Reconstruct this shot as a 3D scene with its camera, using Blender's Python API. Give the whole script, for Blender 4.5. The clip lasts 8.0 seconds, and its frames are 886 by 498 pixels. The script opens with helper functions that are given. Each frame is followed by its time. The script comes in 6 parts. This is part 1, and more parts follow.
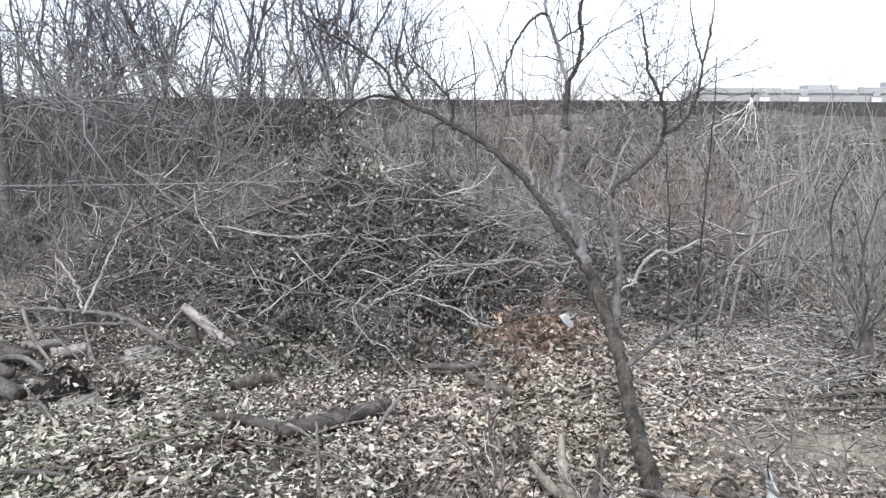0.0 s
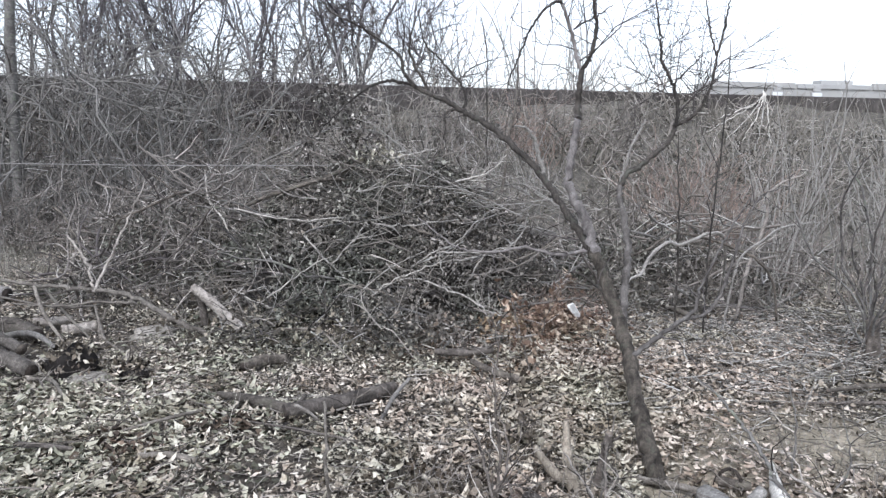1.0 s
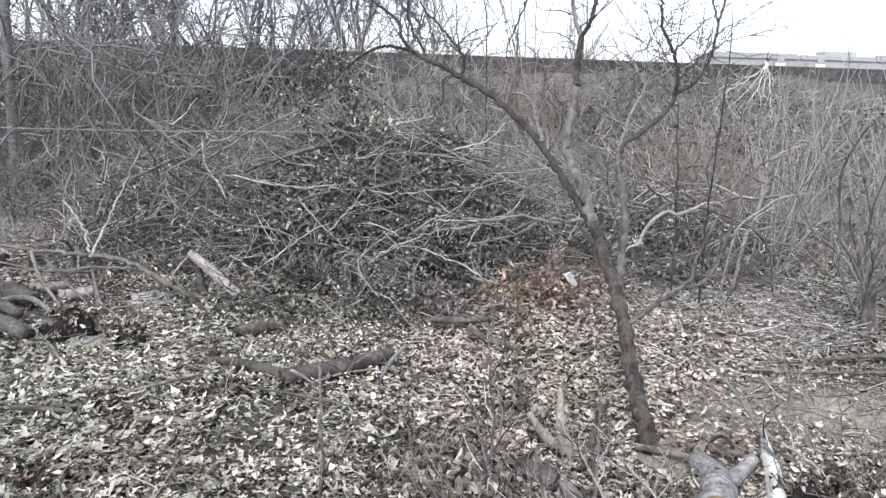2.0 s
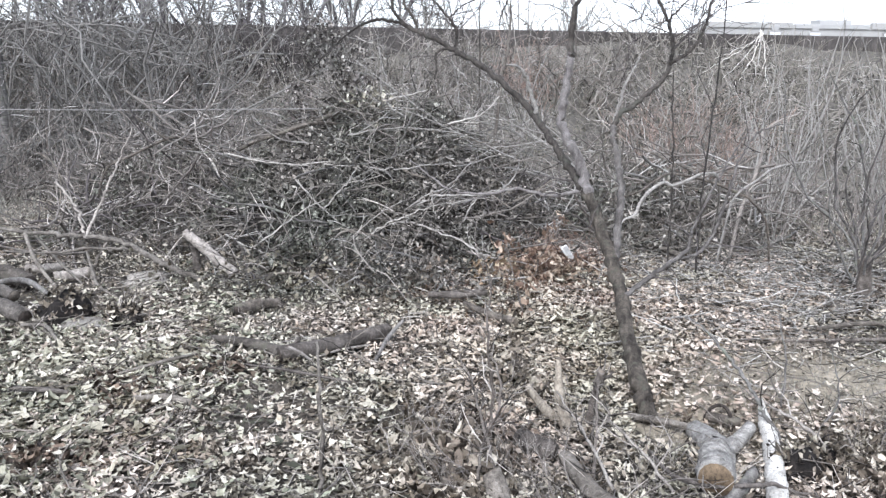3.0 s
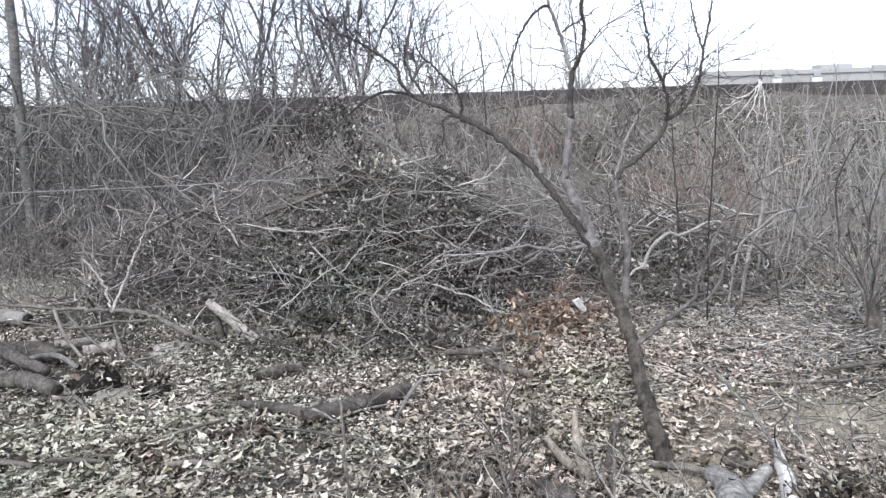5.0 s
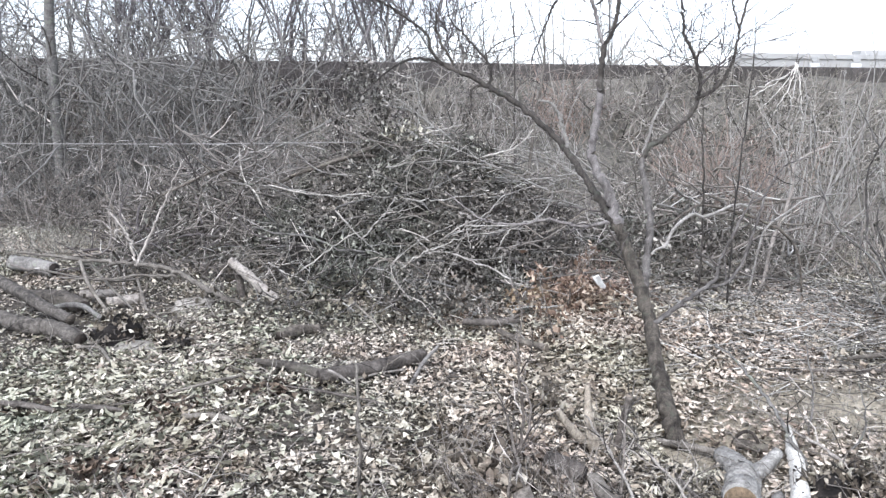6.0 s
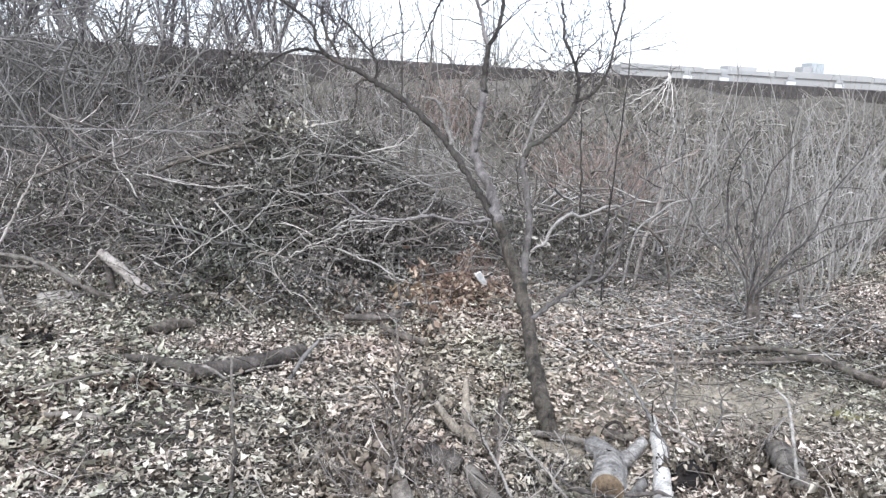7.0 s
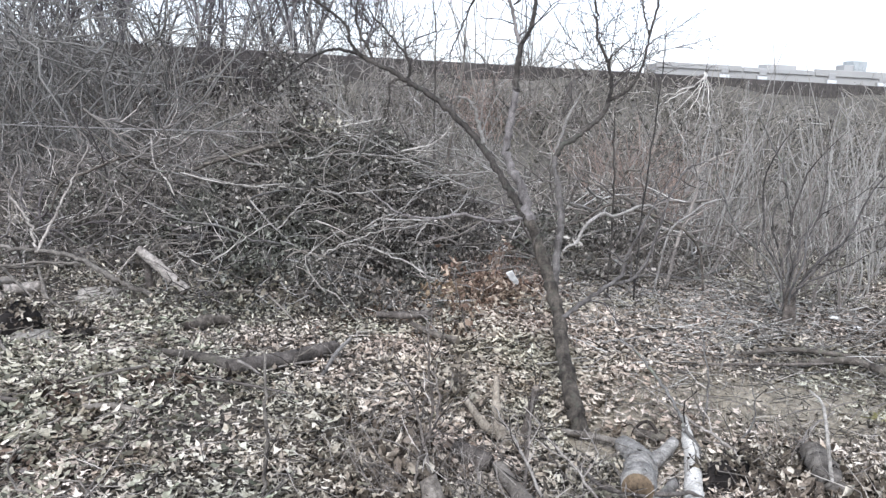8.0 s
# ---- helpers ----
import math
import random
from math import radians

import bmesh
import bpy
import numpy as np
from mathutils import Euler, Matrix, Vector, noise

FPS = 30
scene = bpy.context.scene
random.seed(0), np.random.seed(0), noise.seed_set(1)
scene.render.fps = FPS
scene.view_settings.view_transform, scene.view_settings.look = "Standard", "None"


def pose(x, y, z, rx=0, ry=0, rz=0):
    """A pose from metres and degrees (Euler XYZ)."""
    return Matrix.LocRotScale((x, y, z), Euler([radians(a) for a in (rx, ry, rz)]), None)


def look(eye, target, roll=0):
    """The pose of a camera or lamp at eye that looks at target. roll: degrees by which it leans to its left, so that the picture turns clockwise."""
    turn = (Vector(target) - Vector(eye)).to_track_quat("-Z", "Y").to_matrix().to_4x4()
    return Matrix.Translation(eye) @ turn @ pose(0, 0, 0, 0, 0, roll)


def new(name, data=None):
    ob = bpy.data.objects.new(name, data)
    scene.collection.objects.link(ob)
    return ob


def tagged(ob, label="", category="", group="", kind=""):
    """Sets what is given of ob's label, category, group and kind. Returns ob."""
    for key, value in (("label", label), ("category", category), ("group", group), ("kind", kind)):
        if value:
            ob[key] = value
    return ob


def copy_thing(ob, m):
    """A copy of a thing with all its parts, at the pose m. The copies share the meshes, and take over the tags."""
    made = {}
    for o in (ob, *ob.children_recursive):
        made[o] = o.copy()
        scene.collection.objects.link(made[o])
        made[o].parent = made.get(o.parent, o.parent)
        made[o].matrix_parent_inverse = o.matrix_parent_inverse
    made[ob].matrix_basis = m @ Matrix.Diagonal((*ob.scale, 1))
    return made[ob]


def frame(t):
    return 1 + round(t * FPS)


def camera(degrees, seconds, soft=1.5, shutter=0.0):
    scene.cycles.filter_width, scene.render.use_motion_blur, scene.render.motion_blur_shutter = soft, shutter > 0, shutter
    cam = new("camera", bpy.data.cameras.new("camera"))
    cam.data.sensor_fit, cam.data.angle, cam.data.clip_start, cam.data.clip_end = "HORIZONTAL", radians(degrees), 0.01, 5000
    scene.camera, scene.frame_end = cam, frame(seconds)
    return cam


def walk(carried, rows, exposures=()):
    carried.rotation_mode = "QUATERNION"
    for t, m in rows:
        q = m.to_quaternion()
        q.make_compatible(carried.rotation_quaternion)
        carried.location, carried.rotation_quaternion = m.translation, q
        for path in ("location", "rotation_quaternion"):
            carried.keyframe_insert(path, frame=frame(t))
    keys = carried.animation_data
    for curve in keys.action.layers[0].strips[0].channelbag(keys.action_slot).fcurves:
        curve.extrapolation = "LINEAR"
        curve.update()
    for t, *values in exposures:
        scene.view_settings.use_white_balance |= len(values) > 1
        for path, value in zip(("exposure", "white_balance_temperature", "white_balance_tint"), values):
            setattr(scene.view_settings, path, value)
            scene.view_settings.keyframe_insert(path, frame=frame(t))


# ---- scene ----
cam = camera(59.0, 8.0, soft=1.38)
PATH = [
    (0, (0.0, 0.0, 1.6), (0.0, 1.975, 1.287), 0.19),
    (0.5, (-0.004, -0.004, 1.6), (0.006, 1.976, 1.319), 0.70),
    (1, (-0.012, -0.02, 1.589), (-0.03, 1.95, 1.247), 1.37),
    (1.5, (-0.003, -0.017, 1.592), (-0.032, 1.949, 1.226), 1.02),
    (1.7, (0.002, -0.017, 1.577), (-0.014, 1.945, 1.188), 1.72),
    (2.8, (-0.001, -0.004, 1.57), (-0.012, 1.941, 1.105), 1.91),
    (3, (0.002, -0.005, 1.562), (0.0, 1.938, 1.086), 0.93),
    (3.2, (0.006, -0.032, 1.545), (-0.018, 1.918, 1.103), -0.68),
    (3.5, (0.009, -0.113, 1.584), (-0.036, 1.824, 1.088), -3.77),
    (3.6, (-0.022, -0.100, 1.596), (-0.064, 1.839, 1.107), -3.16),
    (3.8, (-0.005, -0.137, 1.581), (-0.09, 1.821, 1.178), -2.85),
    (4, (-0.009, -0.14, 1.607), (-0.06, 1.832, 1.279), -2.42),
    (4.2, (-0.033, -0.162, 1.621), (-0.07, 1.811, 1.294), -2.65),
    (5.3, (0.024, -0.158, 1.57), (-0.017, 1.814, 1.24), -1.70),
    (5.5, (-0.003, -0.181, 1.555), (-0.083, 1.773, 1.136), -5.60),
    (5.7, (0.024, -0.191, 1.593), (-0.008, 1.749, 1.106), -2.08),
    (6, (0.017, -0.17, 1.587), (-0.079, 1.787, 1.187), 0.60),
    (6.5, (0.012, -0.188, 1.577), (-0.02, 1.774, 1.188), 1.22),
    (6.7, (0.022, -0.197, 1.592), (0.067, 1.754, 1.154), 2.76),
    (7, (0.041, -0.176, 1.574), (0.233, 1.775, 1.177), 3.23),
    (7.5, (0.021, -0.174, 1.567), (0.182, 1.781, 1.177), 3.19),
    (8, (0.049, -0.2, 1.569), (0.157, 1.756, 1.168), 3.02),
]
EXPOSURE = [(0, 1.28), (0.5, 1.08), (1, 1.1), (1.5, 1.22), (3, 1.5), (3.5, 1.56), (4, 1.38), (5.5, 1.3), (5.7, 1.55), (6, 1.55), (6.5, 1.36), (7, 1.39), (7.5, 1.26), (8, 1.24)]
walk(cam, [(t, look(eye, target, roll)) for t, eye, target, roll in PATH], exposures=[(t, stops - 0.02, 5830, 11.5) for t, stops in EXPOSURE])

# ---- daylight: a bright, evenly overcast sky ----
SUN_UP, SUN_ROUND = 52.0, 200.0
world = bpy.data.worlds.new("overcast_sky")
scene.world = world
world.use_nodes = True
wn, wl = world.node_tree.nodes, world.node_tree.links
sky = wn.new("ShaderNodeTexSky")
sky.sky_type, sky.sun_disc = "NISHITA", False
sky.sun_elevation, sky.sun_rotation = radians(SUN_UP), radians(SUN_ROUND)
sky.air_density, sky.dust_density, sky.ozone_density = 1.0, 1.5, 1.0
pale = wn.new("ShaderNodeHueSaturation")
pale.inputs["Saturation"].default_value = 0.3
wl.new(sky.outputs[0], pale.inputs["Color"])
wl.new(pale.outputs[0], wn["Background"].inputs["Color"])
wn["Background"].inputs["Strength"].default_value = 0.15
sun_data = bpy.data.lights.new("sun", "SUN")
sun_data.energy, sun_data.angle, sun_data.color = 1.1, radians(20), (1.0, 0.98, 0.95)
sun = new("sun", sun_data)
a, e = radians(SUN_ROUND), radians(SUN_UP)
sun.matrix_world = look((0, 0, 0), (-math.sin(a) * math.cos(e), -math.cos(a) * math.cos(e), -math.sin(e)))

# ---- materials ----


def blank(name, rough=0.8):
    m = bpy.data.materials.new(name)
    m.use_nodes = True
    n, l = m.node_tree.nodes, m.node_tree.links
    b = n["Principled BSDF"]
    b.inputs["Roughness"].default_value = rough
    b.inputs["Specular IOR Level"].default_value = 0.25
    return m, n, l, b


def ramp(n, stops):
    r = n.new("ShaderNodeValToRGB")
    while len(r.color_ramp.elements) < len(stops):
        r.color_ramp.elements.new(0.5)
    for el, (p, c) in zip(r.color_ramp.elements, stops):
        el.position, el.color = p, (*c, 1)
    return r


def noise_node(n, l, coord, scale, detail=6, rough=0.6, stretch=None):
    t = n.new("ShaderNodeTexNoise")
    t.inputs["Scale"].default_value, t.inputs["Detail"].default_value = scale, detail
    t.inputs["Roughness"].default_value = rough
    if stretch:
        mp = n.new("ShaderNodeMapping")
        mp.inputs["Scale"].default_value = stretch
        l.new(coord, mp.inputs["Vector"])
        coord = mp.outputs[0]
    l.new(coord, t.inputs["Vector"])
    return t


def mixed(n, l, fac, a, b, how="MIX"):
    m = n.new("ShaderNodeMix")
    m.data_type, m.blend_type = "RGBA", how
    for key, v in ((0, fac), (6, a), (7, b)):
        if hasattr(v, "is_output"):
            l.new(v, m.inputs[key])
        else:
            m.inputs[key].default_value = (*v, 1) if isinstance(v, tuple) else v
    return m.outputs[2]


def bumped(n, l, b, height, strength, far=0.01):
    bp = n.new("ShaderNodeBump")
    bp.inputs["Strength"].default_value, bp.inputs["Distance"].default_value = strength, far
    l.new(height, bp.inputs["Height"])
    l.new(bp.outputs[0], b.inputs["Normal"])


def bark(name, dark, mid, light, scale=30.0, patch=4.0, stretch=None, bump=0.6, far=0.006, moss=None):
    """Bark or twig skin: fine grain, larger blotches and, where given, a green film."""
    m, n, l, b = blank(name, 0.85)
    co = n.new("ShaderNodeTexCoord").outputs["Object"]
    fine = noise_node(n, l, co, scale, 8, 0.65, stretch)
    big = noise_node(n, l, co, patch, 4, 0.55)
    r = ramp(n, [(0.3, dark), (0.5, mid), (0.72, light)])
    l.new(fine.outputs[0], r.inputs[0])
    r2 = ramp(n, [(0.35, dark), (0.65, light)])
    l.new(big.outputs[0], r2.inputs[0])
    c = mixed(n, l, 0.4, r.outputs[0], r2.outputs[0])
    speck = noise_node(n, l, co, scale * 4.5, 3, 0.7, stretch)
    r3 = ramp(n, [(0.32, (0.45, 0.44, 0.43)), (0.5, (1.0, 1.0, 1.0)), (0.7, (1.35, 1.34, 1.32))])
    l.new(speck.outputs[0], r3.inputs[0])
    c = mixed(n, l, 0.85, c, r3.outputs[0], "MULTIPLY")
    if moss:
        mm = ramp(n, [(0.55, (0, 0, 0)), (0.7, (1, 1, 1))])
        l.new(noise_node(n, l, co, patch * 1.7, 5).outputs[0], mm.inputs[0])
        c = mixed(n, l, mm.outputs[0], c, moss)
    info = n.new("ShaderNodeObjectInfo").outputs["Random"]
    rr = ramp(n, [(0, (0.72, 0.72, 0.72)), (1, (1.2, 1.18, 1.15))])
    l.new(info, rr.inputs[0])
    c = mixed(n, l, 1.0, c, rr.outputs[0], "MULTIPLY")
    l.new(c, b.inputs["Base Color"])
    bumped(n, l, b, fine.outputs[0], bump, far)
    return m


def twigs_skin(name, stops):
    """Thin stems, each its own shade."""
    m, n, l, b = blank(name, 0.8)
    co = n.new("ShaderNodeTexCoord").outputs["Object"]
    isl = n.new("ShaderNodeNewGeometry").outputs["Random Per Island"]
    r = ramp(n, stops)
    l.new(isl, r.inputs[0])
    g = noise_node(n, l, co, 25, 4)
    r2 = ramp(n, [(0.3, (0.7, 0.7, 0.7)), (0.7, (1.2, 1.2, 1.2))])
    l.new(g.outputs[0], r2.inputs[0])
    l.new(mixed(n, l, 1.0, r.outputs[0], r2.outputs[0], "MULTIPLY"), b.inputs["Base Color"])
    return m


def leaf_skin(name, stops, rough=0.65):
    """Dead leaves: each its own shade, blotched and veined by fine grain."""
    m, n, l, b = blank(name, rough)
    co = n.new("ShaderNodeTexCoord").outputs["Object"]
    isl = n.new("ShaderNodeNewGeometry").outputs["Random Per Island"]
    r = ramp(n, stops)
    l.new(isl, r.inputs[0])
    g = noise_node(n, l, co, 60, 5)
    r2 = ramp(n, [(0.3, (0.62, 0.6, 0.58)), (0.65, (1.12, 1.1, 1.08))])
    l.new(g.outputs[0], r2.inputs[0])
    big = noise_node(n, l, co, 0.9, 3)
    r3 = ramp(n, [(0.38, (0.8, 0.85, 0.77)), (0.6, (1.12, 1.07, 1.04))])
    big2 = noise_node(n, l, co, 3.4, 4)
    r4 = ramp(n, [(0.34, (0.55, 0.51, 0.46)), (0.48, (1.0, 1.0, 1.0)), (0.68, (1.12, 1.12, 1.1))])
    l.new(big2.outputs[0], r4.inputs[0])
    l.new(big.outputs[0], r3.inputs[0])
    c = mixed(n, l, 1.0, r.outputs[0], r2.outputs[0], "MULTIPLY")
    c = mixed(n, l, 1.0, c, r3.outputs[0], "MULTIPLY")
    l.new(mixed(n, l, 1.0, c, r4.outputs[0], "MULTIPLY"), b.inputs["Base Color"])
    bumped(n, l, b, g.outputs[0], 0.4, 0.003)
    return m


def soil_skin(name, dark, mid, light, spread):
    m, n, l, b = blank(name, 0.95)
    co = n.new("ShaderNodeTexCoord").outputs["Object"]
    big = noise_node(n, l, co, 0.8 * spread, 5)
    fine = noise_node(n, l, co, 22 * spread, 8, 0.7)
    v = n.new("ShaderNodeTexVoronoi")
    v.inputs["Scale"].default_value = 16 * spread
    l.new(co, v.inputs["Vector"])
    r = ramp(n, [(0.3, dark), (0.5, mid), (0.72, light)])
    l.new(fine.outputs[0], r.inputs[0])
    r2 = ramp(n, [(0.35, dark), (0.7, light)])
    l.new(big.outputs[0], r2.inputs[0])
    c = mixed(n, l, 0.35, r.outputs[0], r2.outputs[0])
    vr = ramp(n, [(0.0, (0.7, 0.7, 0.7)), (1.0, (1.25, 1.22, 1.18))])
    l.new(v.outputs["Color"], vr.inputs[0])
    l.new(mixed(n, l, 1.0, c, vr.outputs[0], "MULTIPLY"), b.inputs["Base Color"])
    bumped(n, l, b, fine.outputs[0], 0.8, 0.02)
    return m


def plain(name, colour, rough=0.6, vary=0.12, scale=3.0):
    m, n, l, b = blank(name, rough)
    co = n.new("ShaderNodeTexCoord").outputs["Object"]
    g = noise_node(n, l, co, scale, 6)
    r = ramp(n, [(0.3, tuple(c * (1 - vary) for c in colour)), (0.7, tuple(min(1, c * (1 + vary)) for c in colour))])
    l.new(g.outputs[0], r.inputs[0])
    l.new(r.outputs[0], b.inputs["Base Color"])
    bumped(n, l, b, g.outputs[0], 0.2, 0.01)
    return m


M_SOIL = soil_skin("leaf_strewn_soil", (0.018, 0.015, 0.012), (0.065, 0.056, 0.046), (0.19, 0.168, 0.142), 1.0)
M_WORN = soil_skin("trodden_pale_soil", (0.12, 0.102, 0.072), (0.27, 0.235, 0.177), (0.46, 0.412, 0.33), 1.6)
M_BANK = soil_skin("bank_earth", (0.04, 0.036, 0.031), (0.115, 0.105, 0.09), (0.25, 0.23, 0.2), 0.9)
M_WALL = bark("weathered_dark_concrete", (0.035, 0.03, 0.027), (0.085, 0.074, 0.067), (0.16, 0.143, 0.131), 6.0, 0.5, (1, 1, 0.3), 0.4, 0.02)
M_BARK = bark("young_tree_bark", (0.016, 0.014, 0.012), (0.05, 0.043, 0.038), (0.13, 0.115, 0.1), 60.0, 7.0, (1, 1, 0.3), 1.0, 0.012, (0.085, 0.085, 0.07))
M_STEM = bark("dull_stem_bark", (0.03, 0.026, 0.023), (0.09, 0.081, 0.075), (0.21, 0.195, 0.18), 60.0, 10.0, (1, 1, 0.4), 0.6, 0.006)
M_BARK_PALE = bark("smooth_limb_bark", (0.075, 0.066, 0.061), (0.2, 0.178, 0.166), (0.39, 0.358, 0.337), 60.0, 11.0, (1, 1, 0.4), 0.6, 0.006)
M_TWIG_DARK = twigs_skin("dark_twig_bark", [(0, (0.035, 0.03, 0.028)), (1, (0.13, 0.112, 0.104))])
M_LOG = bark("old_log_bark", (0.018, 0.015, 0.012), (0.09, 0.076, 0.065), (0.27, 0.238, 0.21), 35.0, 6.0, None, 0.9, 0.008)
M_LOG_GREY = bark("grey_log_bark", (0.055, 0.05, 0.045), (0.14, 0.13, 0.12), (0.29, 0.275, 0.255), 30.0, 9.0, None, 0.7, 0.006, (0.2, 0.21, 0.16))
M_LOG_PALE = bark("pale_birch_bark", (0.08, 0.068, 0.057), (0.26, 0.233, 0.205), (0.44, 0.405, 0.365), 45.0, 14.0, (1, 1, 1), 0.6, 0.006)
M_LOG_TAN = bark("weathered_tan_bark", (0.04, 0.033, 0.027), (0.15, 0.131, 0.11), (0.3, 0.272, 0.236), 40.0, 9.0, None, 0.6, 0.005)
M_LOG_DARK = bark("damp_dark_log_bark", (0.02, 0.017, 0.014), (0.075, 0.064, 0.053), (0.23, 0.2, 0.17), 38.0, 9.0, None, 1.0, 0.012, (0.12, 0.115, 0.085))
M_LOG_OLD = bark("weathered_grey_brown_bark", (0.014, 0.012, 0.01), (0.055, 0.048, 0.041), (0.17, 0.153, 0.135), 40.0, 10.0, (1, 1, 1), 0.9, 0.01)
M_LICHEN = bark("grey_bark_with_lichen", (0.08, 0.073, 0.064), (0.25, 0.235, 0.212), (0.5, 0.48, 0.445), 34.0, 22.0, None, 0.7, 0.006)
M_BIRCH = bark("peeled_birch", (0.3, 0.28, 0.245), (0.58, 0.555, 0.505), (0.78, 0.755, 0.7), 22.0, 9.0, None, 0.3, 0.004)
M_PEELED = bark("bleached_peeled_branch", (0.12, 0.108, 0.094), (0.32, 0.297, 0.265), (0.56, 0.53, 0.48), 60.0, 14.0, None, 0.5, 0.003)
M_SNAG = bark("tan_barkless_wood", (0.1, 0.082, 0.062), (0.28, 0.24, 0.19), (0.47, 0.42, 0.345), 50.0, 14.0, (1, 1, 0.3), 0.6, 0.005)
M_TRUNK = bark("furrowed_trunk_bark", (0.012, 0.01, 0.008), (0.055, 0.046, 0.037), (0.2, 0.172, 0.14), 42.0, 13.0, (1, 1, 0.25), 1.0, 0.02, (0.1, 0.098, 0.076))
M_CUT = bark("sawn_wood", (0.05, 0.036, 0.023), (0.14, 0.1, 0.062), (0.23, 0.172, 0.112), 18.0, 8.0, None, 0.3, 0.003)
M_STICK = twigs_skin("dead_stick_skin", [(0, (0.014, 0.012, 0.01)), (0.5, (0.1, 0.086, 0.074)), (0.8, (0.3, 0.268, 0.233)), (1, (0.58, 0.525, 0.46))])
M_THICKET = twigs_skin("grey_thicket_skin", [(0, (0.018, 0.016, 0.014)), (0.4, (0.09, 0.083, 0.074)), (0.75, (0.27, 0.252, 0.226)), (1, (0.55, 0.525, 0.48))])
M_THICKET_PALE = twigs_skin("pale_thicket_skin", [(0, (0.05, 0.045, 0.039)), (0.35, (0.18, 0.166, 0.145)), (0.7, (0.37, 0.347, 0.31)), (1, (0.62, 0.59, 0.535))])
M_THICKET_BROWN = twigs_skin("brown_thicket_skin", [(0, (0.022, 0.019, 0.016)), (0.3, (0.085, 0.073, 0.063)), (0.6, (0.22, 0.193, 0.168)), (0.87, (0.43, 0.39, 0.345)), (1, (0.64, 0.6, 0.545))])
M_SCRUB = twigs_skin("bank_scrub_skin", [(0, (0.016, 0.014, 0.011)), (0.35, (0.1, 0.088, 0.071)), (0.65, (0.33, 0.298, 0.252)), (1, (0.68, 0.632, 0.562))])
M_RED = twigs_skin("reddish_twig_skin", [(0, (0.12, 0.08, 0.062)), (0.5, (0.31, 0.22, 0.174)), (1, (0.52, 0.41, 0.342))])
M_TREE_FAR = twigs_skin("far_tree_bark", [(0, (0.045, 0.04, 0.041)), (1, (0.21, 0.19, 0.185))])
M_LEAF = leaf_skin("leaf_litter_skin", [(0, (0.03, 0.025, 0.02)), (0.25, (0.17, 0.147, 0.12)), (0.5, (0.43, 0.388, 0.337)), (0.78, (0.62, 0.568, 0.5)), (1, (0.75, 0.7, 0.632))])
M_LEAF_RUST = leaf_skin("rusty_leaf_skin", [(0, (0.085, 0.052, 0.04)), (0.4, (0.205, 0.137, 0.105)), (0.8, (0.38, 0.285, 0.225)), (1, (0.6, 0.5, 0.42))])
M_LEAF_PALE = leaf_skin("pale_leaf_skin", [(0, (0.08, 0.063, 0.052)), (0.2, (0.27, 0.225, 0.185)), (0.6, (0.5, 0.437, 0.373)), (1, (0.7, 0.633, 0.56))])
M_LEAF_TAN = leaf_skin("tan_leaf_skin", [(0, (0.14, 0.095, 0.06)), (0.4, (0.3, 0.22, 0.15)), (0.8, (0.48, 0.375, 0.27)), (1, (0.62, 0.52, 0.4))])
M_LEAF_BROWN = leaf_skin("curled_brown_leaf_skin", [(0, (0.03, 0.024, 0.019)), (0.4, (0.11, 0.09, 0.073)), (0.75, (0.28, 0.24, 0.2)), (1, (0.62, 0.57, 0.5))])
M_LEAF_GREY = leaf_skin("withered_leaf_skin", [(0, (0.045, 0.042, 0.037)), (0.45, (0.12, 0.114, 0.102)), (0.82, (0.25, 0.239, 0.217)), (1, (0.5, 0.48, 0.445))])
M_LEAF_VINE = leaf_skin("withered_vine_leaf_skin", [(0, (0.025, 0.021, 0.02)), (0.45, (0.11, 0.095, 0.091)), (0.8, (0.27, 0.243, 0.235)), (1, (0.6, 0.56, 0.545))])
M_LEAF_DARK = leaf_skin("dark_rotten_leaf_skin", [(0, (0.015, 0.012, 0.01)), (0.5, (0.06, 0.046, 0.036)), (1, (0.2, 0.155, 0.12))])
M_GRASS = twigs_skin("dry_grass_skin", [(0, (0.12, 0.11, 0.09)), (0.5, (0.27, 0.25, 0.208)), (1, (0.5, 0.47, 0.405))])
M_GRASS_BANK = twigs_skin("olive_grass_skin", [(0, (0.045, 0.041, 0.028)), (0.5, (0.15, 0.136, 0.097)), (1, (0.36, 0.33, 0.255))])
M_WHITE = plain("bleached_white", (0.72, 0.7, 0.66), 0.6, 0.15, 40)
M_FACADE = plain("pale_grey_facade", (0.36, 0.347, 0.322), 0.7, 0.08, 0.4)
M_FACADE_TRIM = plain("grey_parapet_metal", (0.36, 0.35, 0.33), 0.5, 0.08, 0.6)
M_PANEL_WHITE = plain("white_painted_panel", (0.64, 0.64, 0.63), 0.5, 0.05, 1.0)
M_UNIT = plain("rooftop_unit_grey_green", (0.4, 0.415, 0.405), 0.5, 0.1, 1.5)
# near-black earth colour with the shade of the hollows put in
M_HOLLOW_SHADE = bark("earth_and_hollow_shade", (0.005, 0.004, 0.004), (0.016, 0.013, 0.011), (0.04, 0.033, 0.028), 30.0, 10.0, None, 1.0, 0.01)
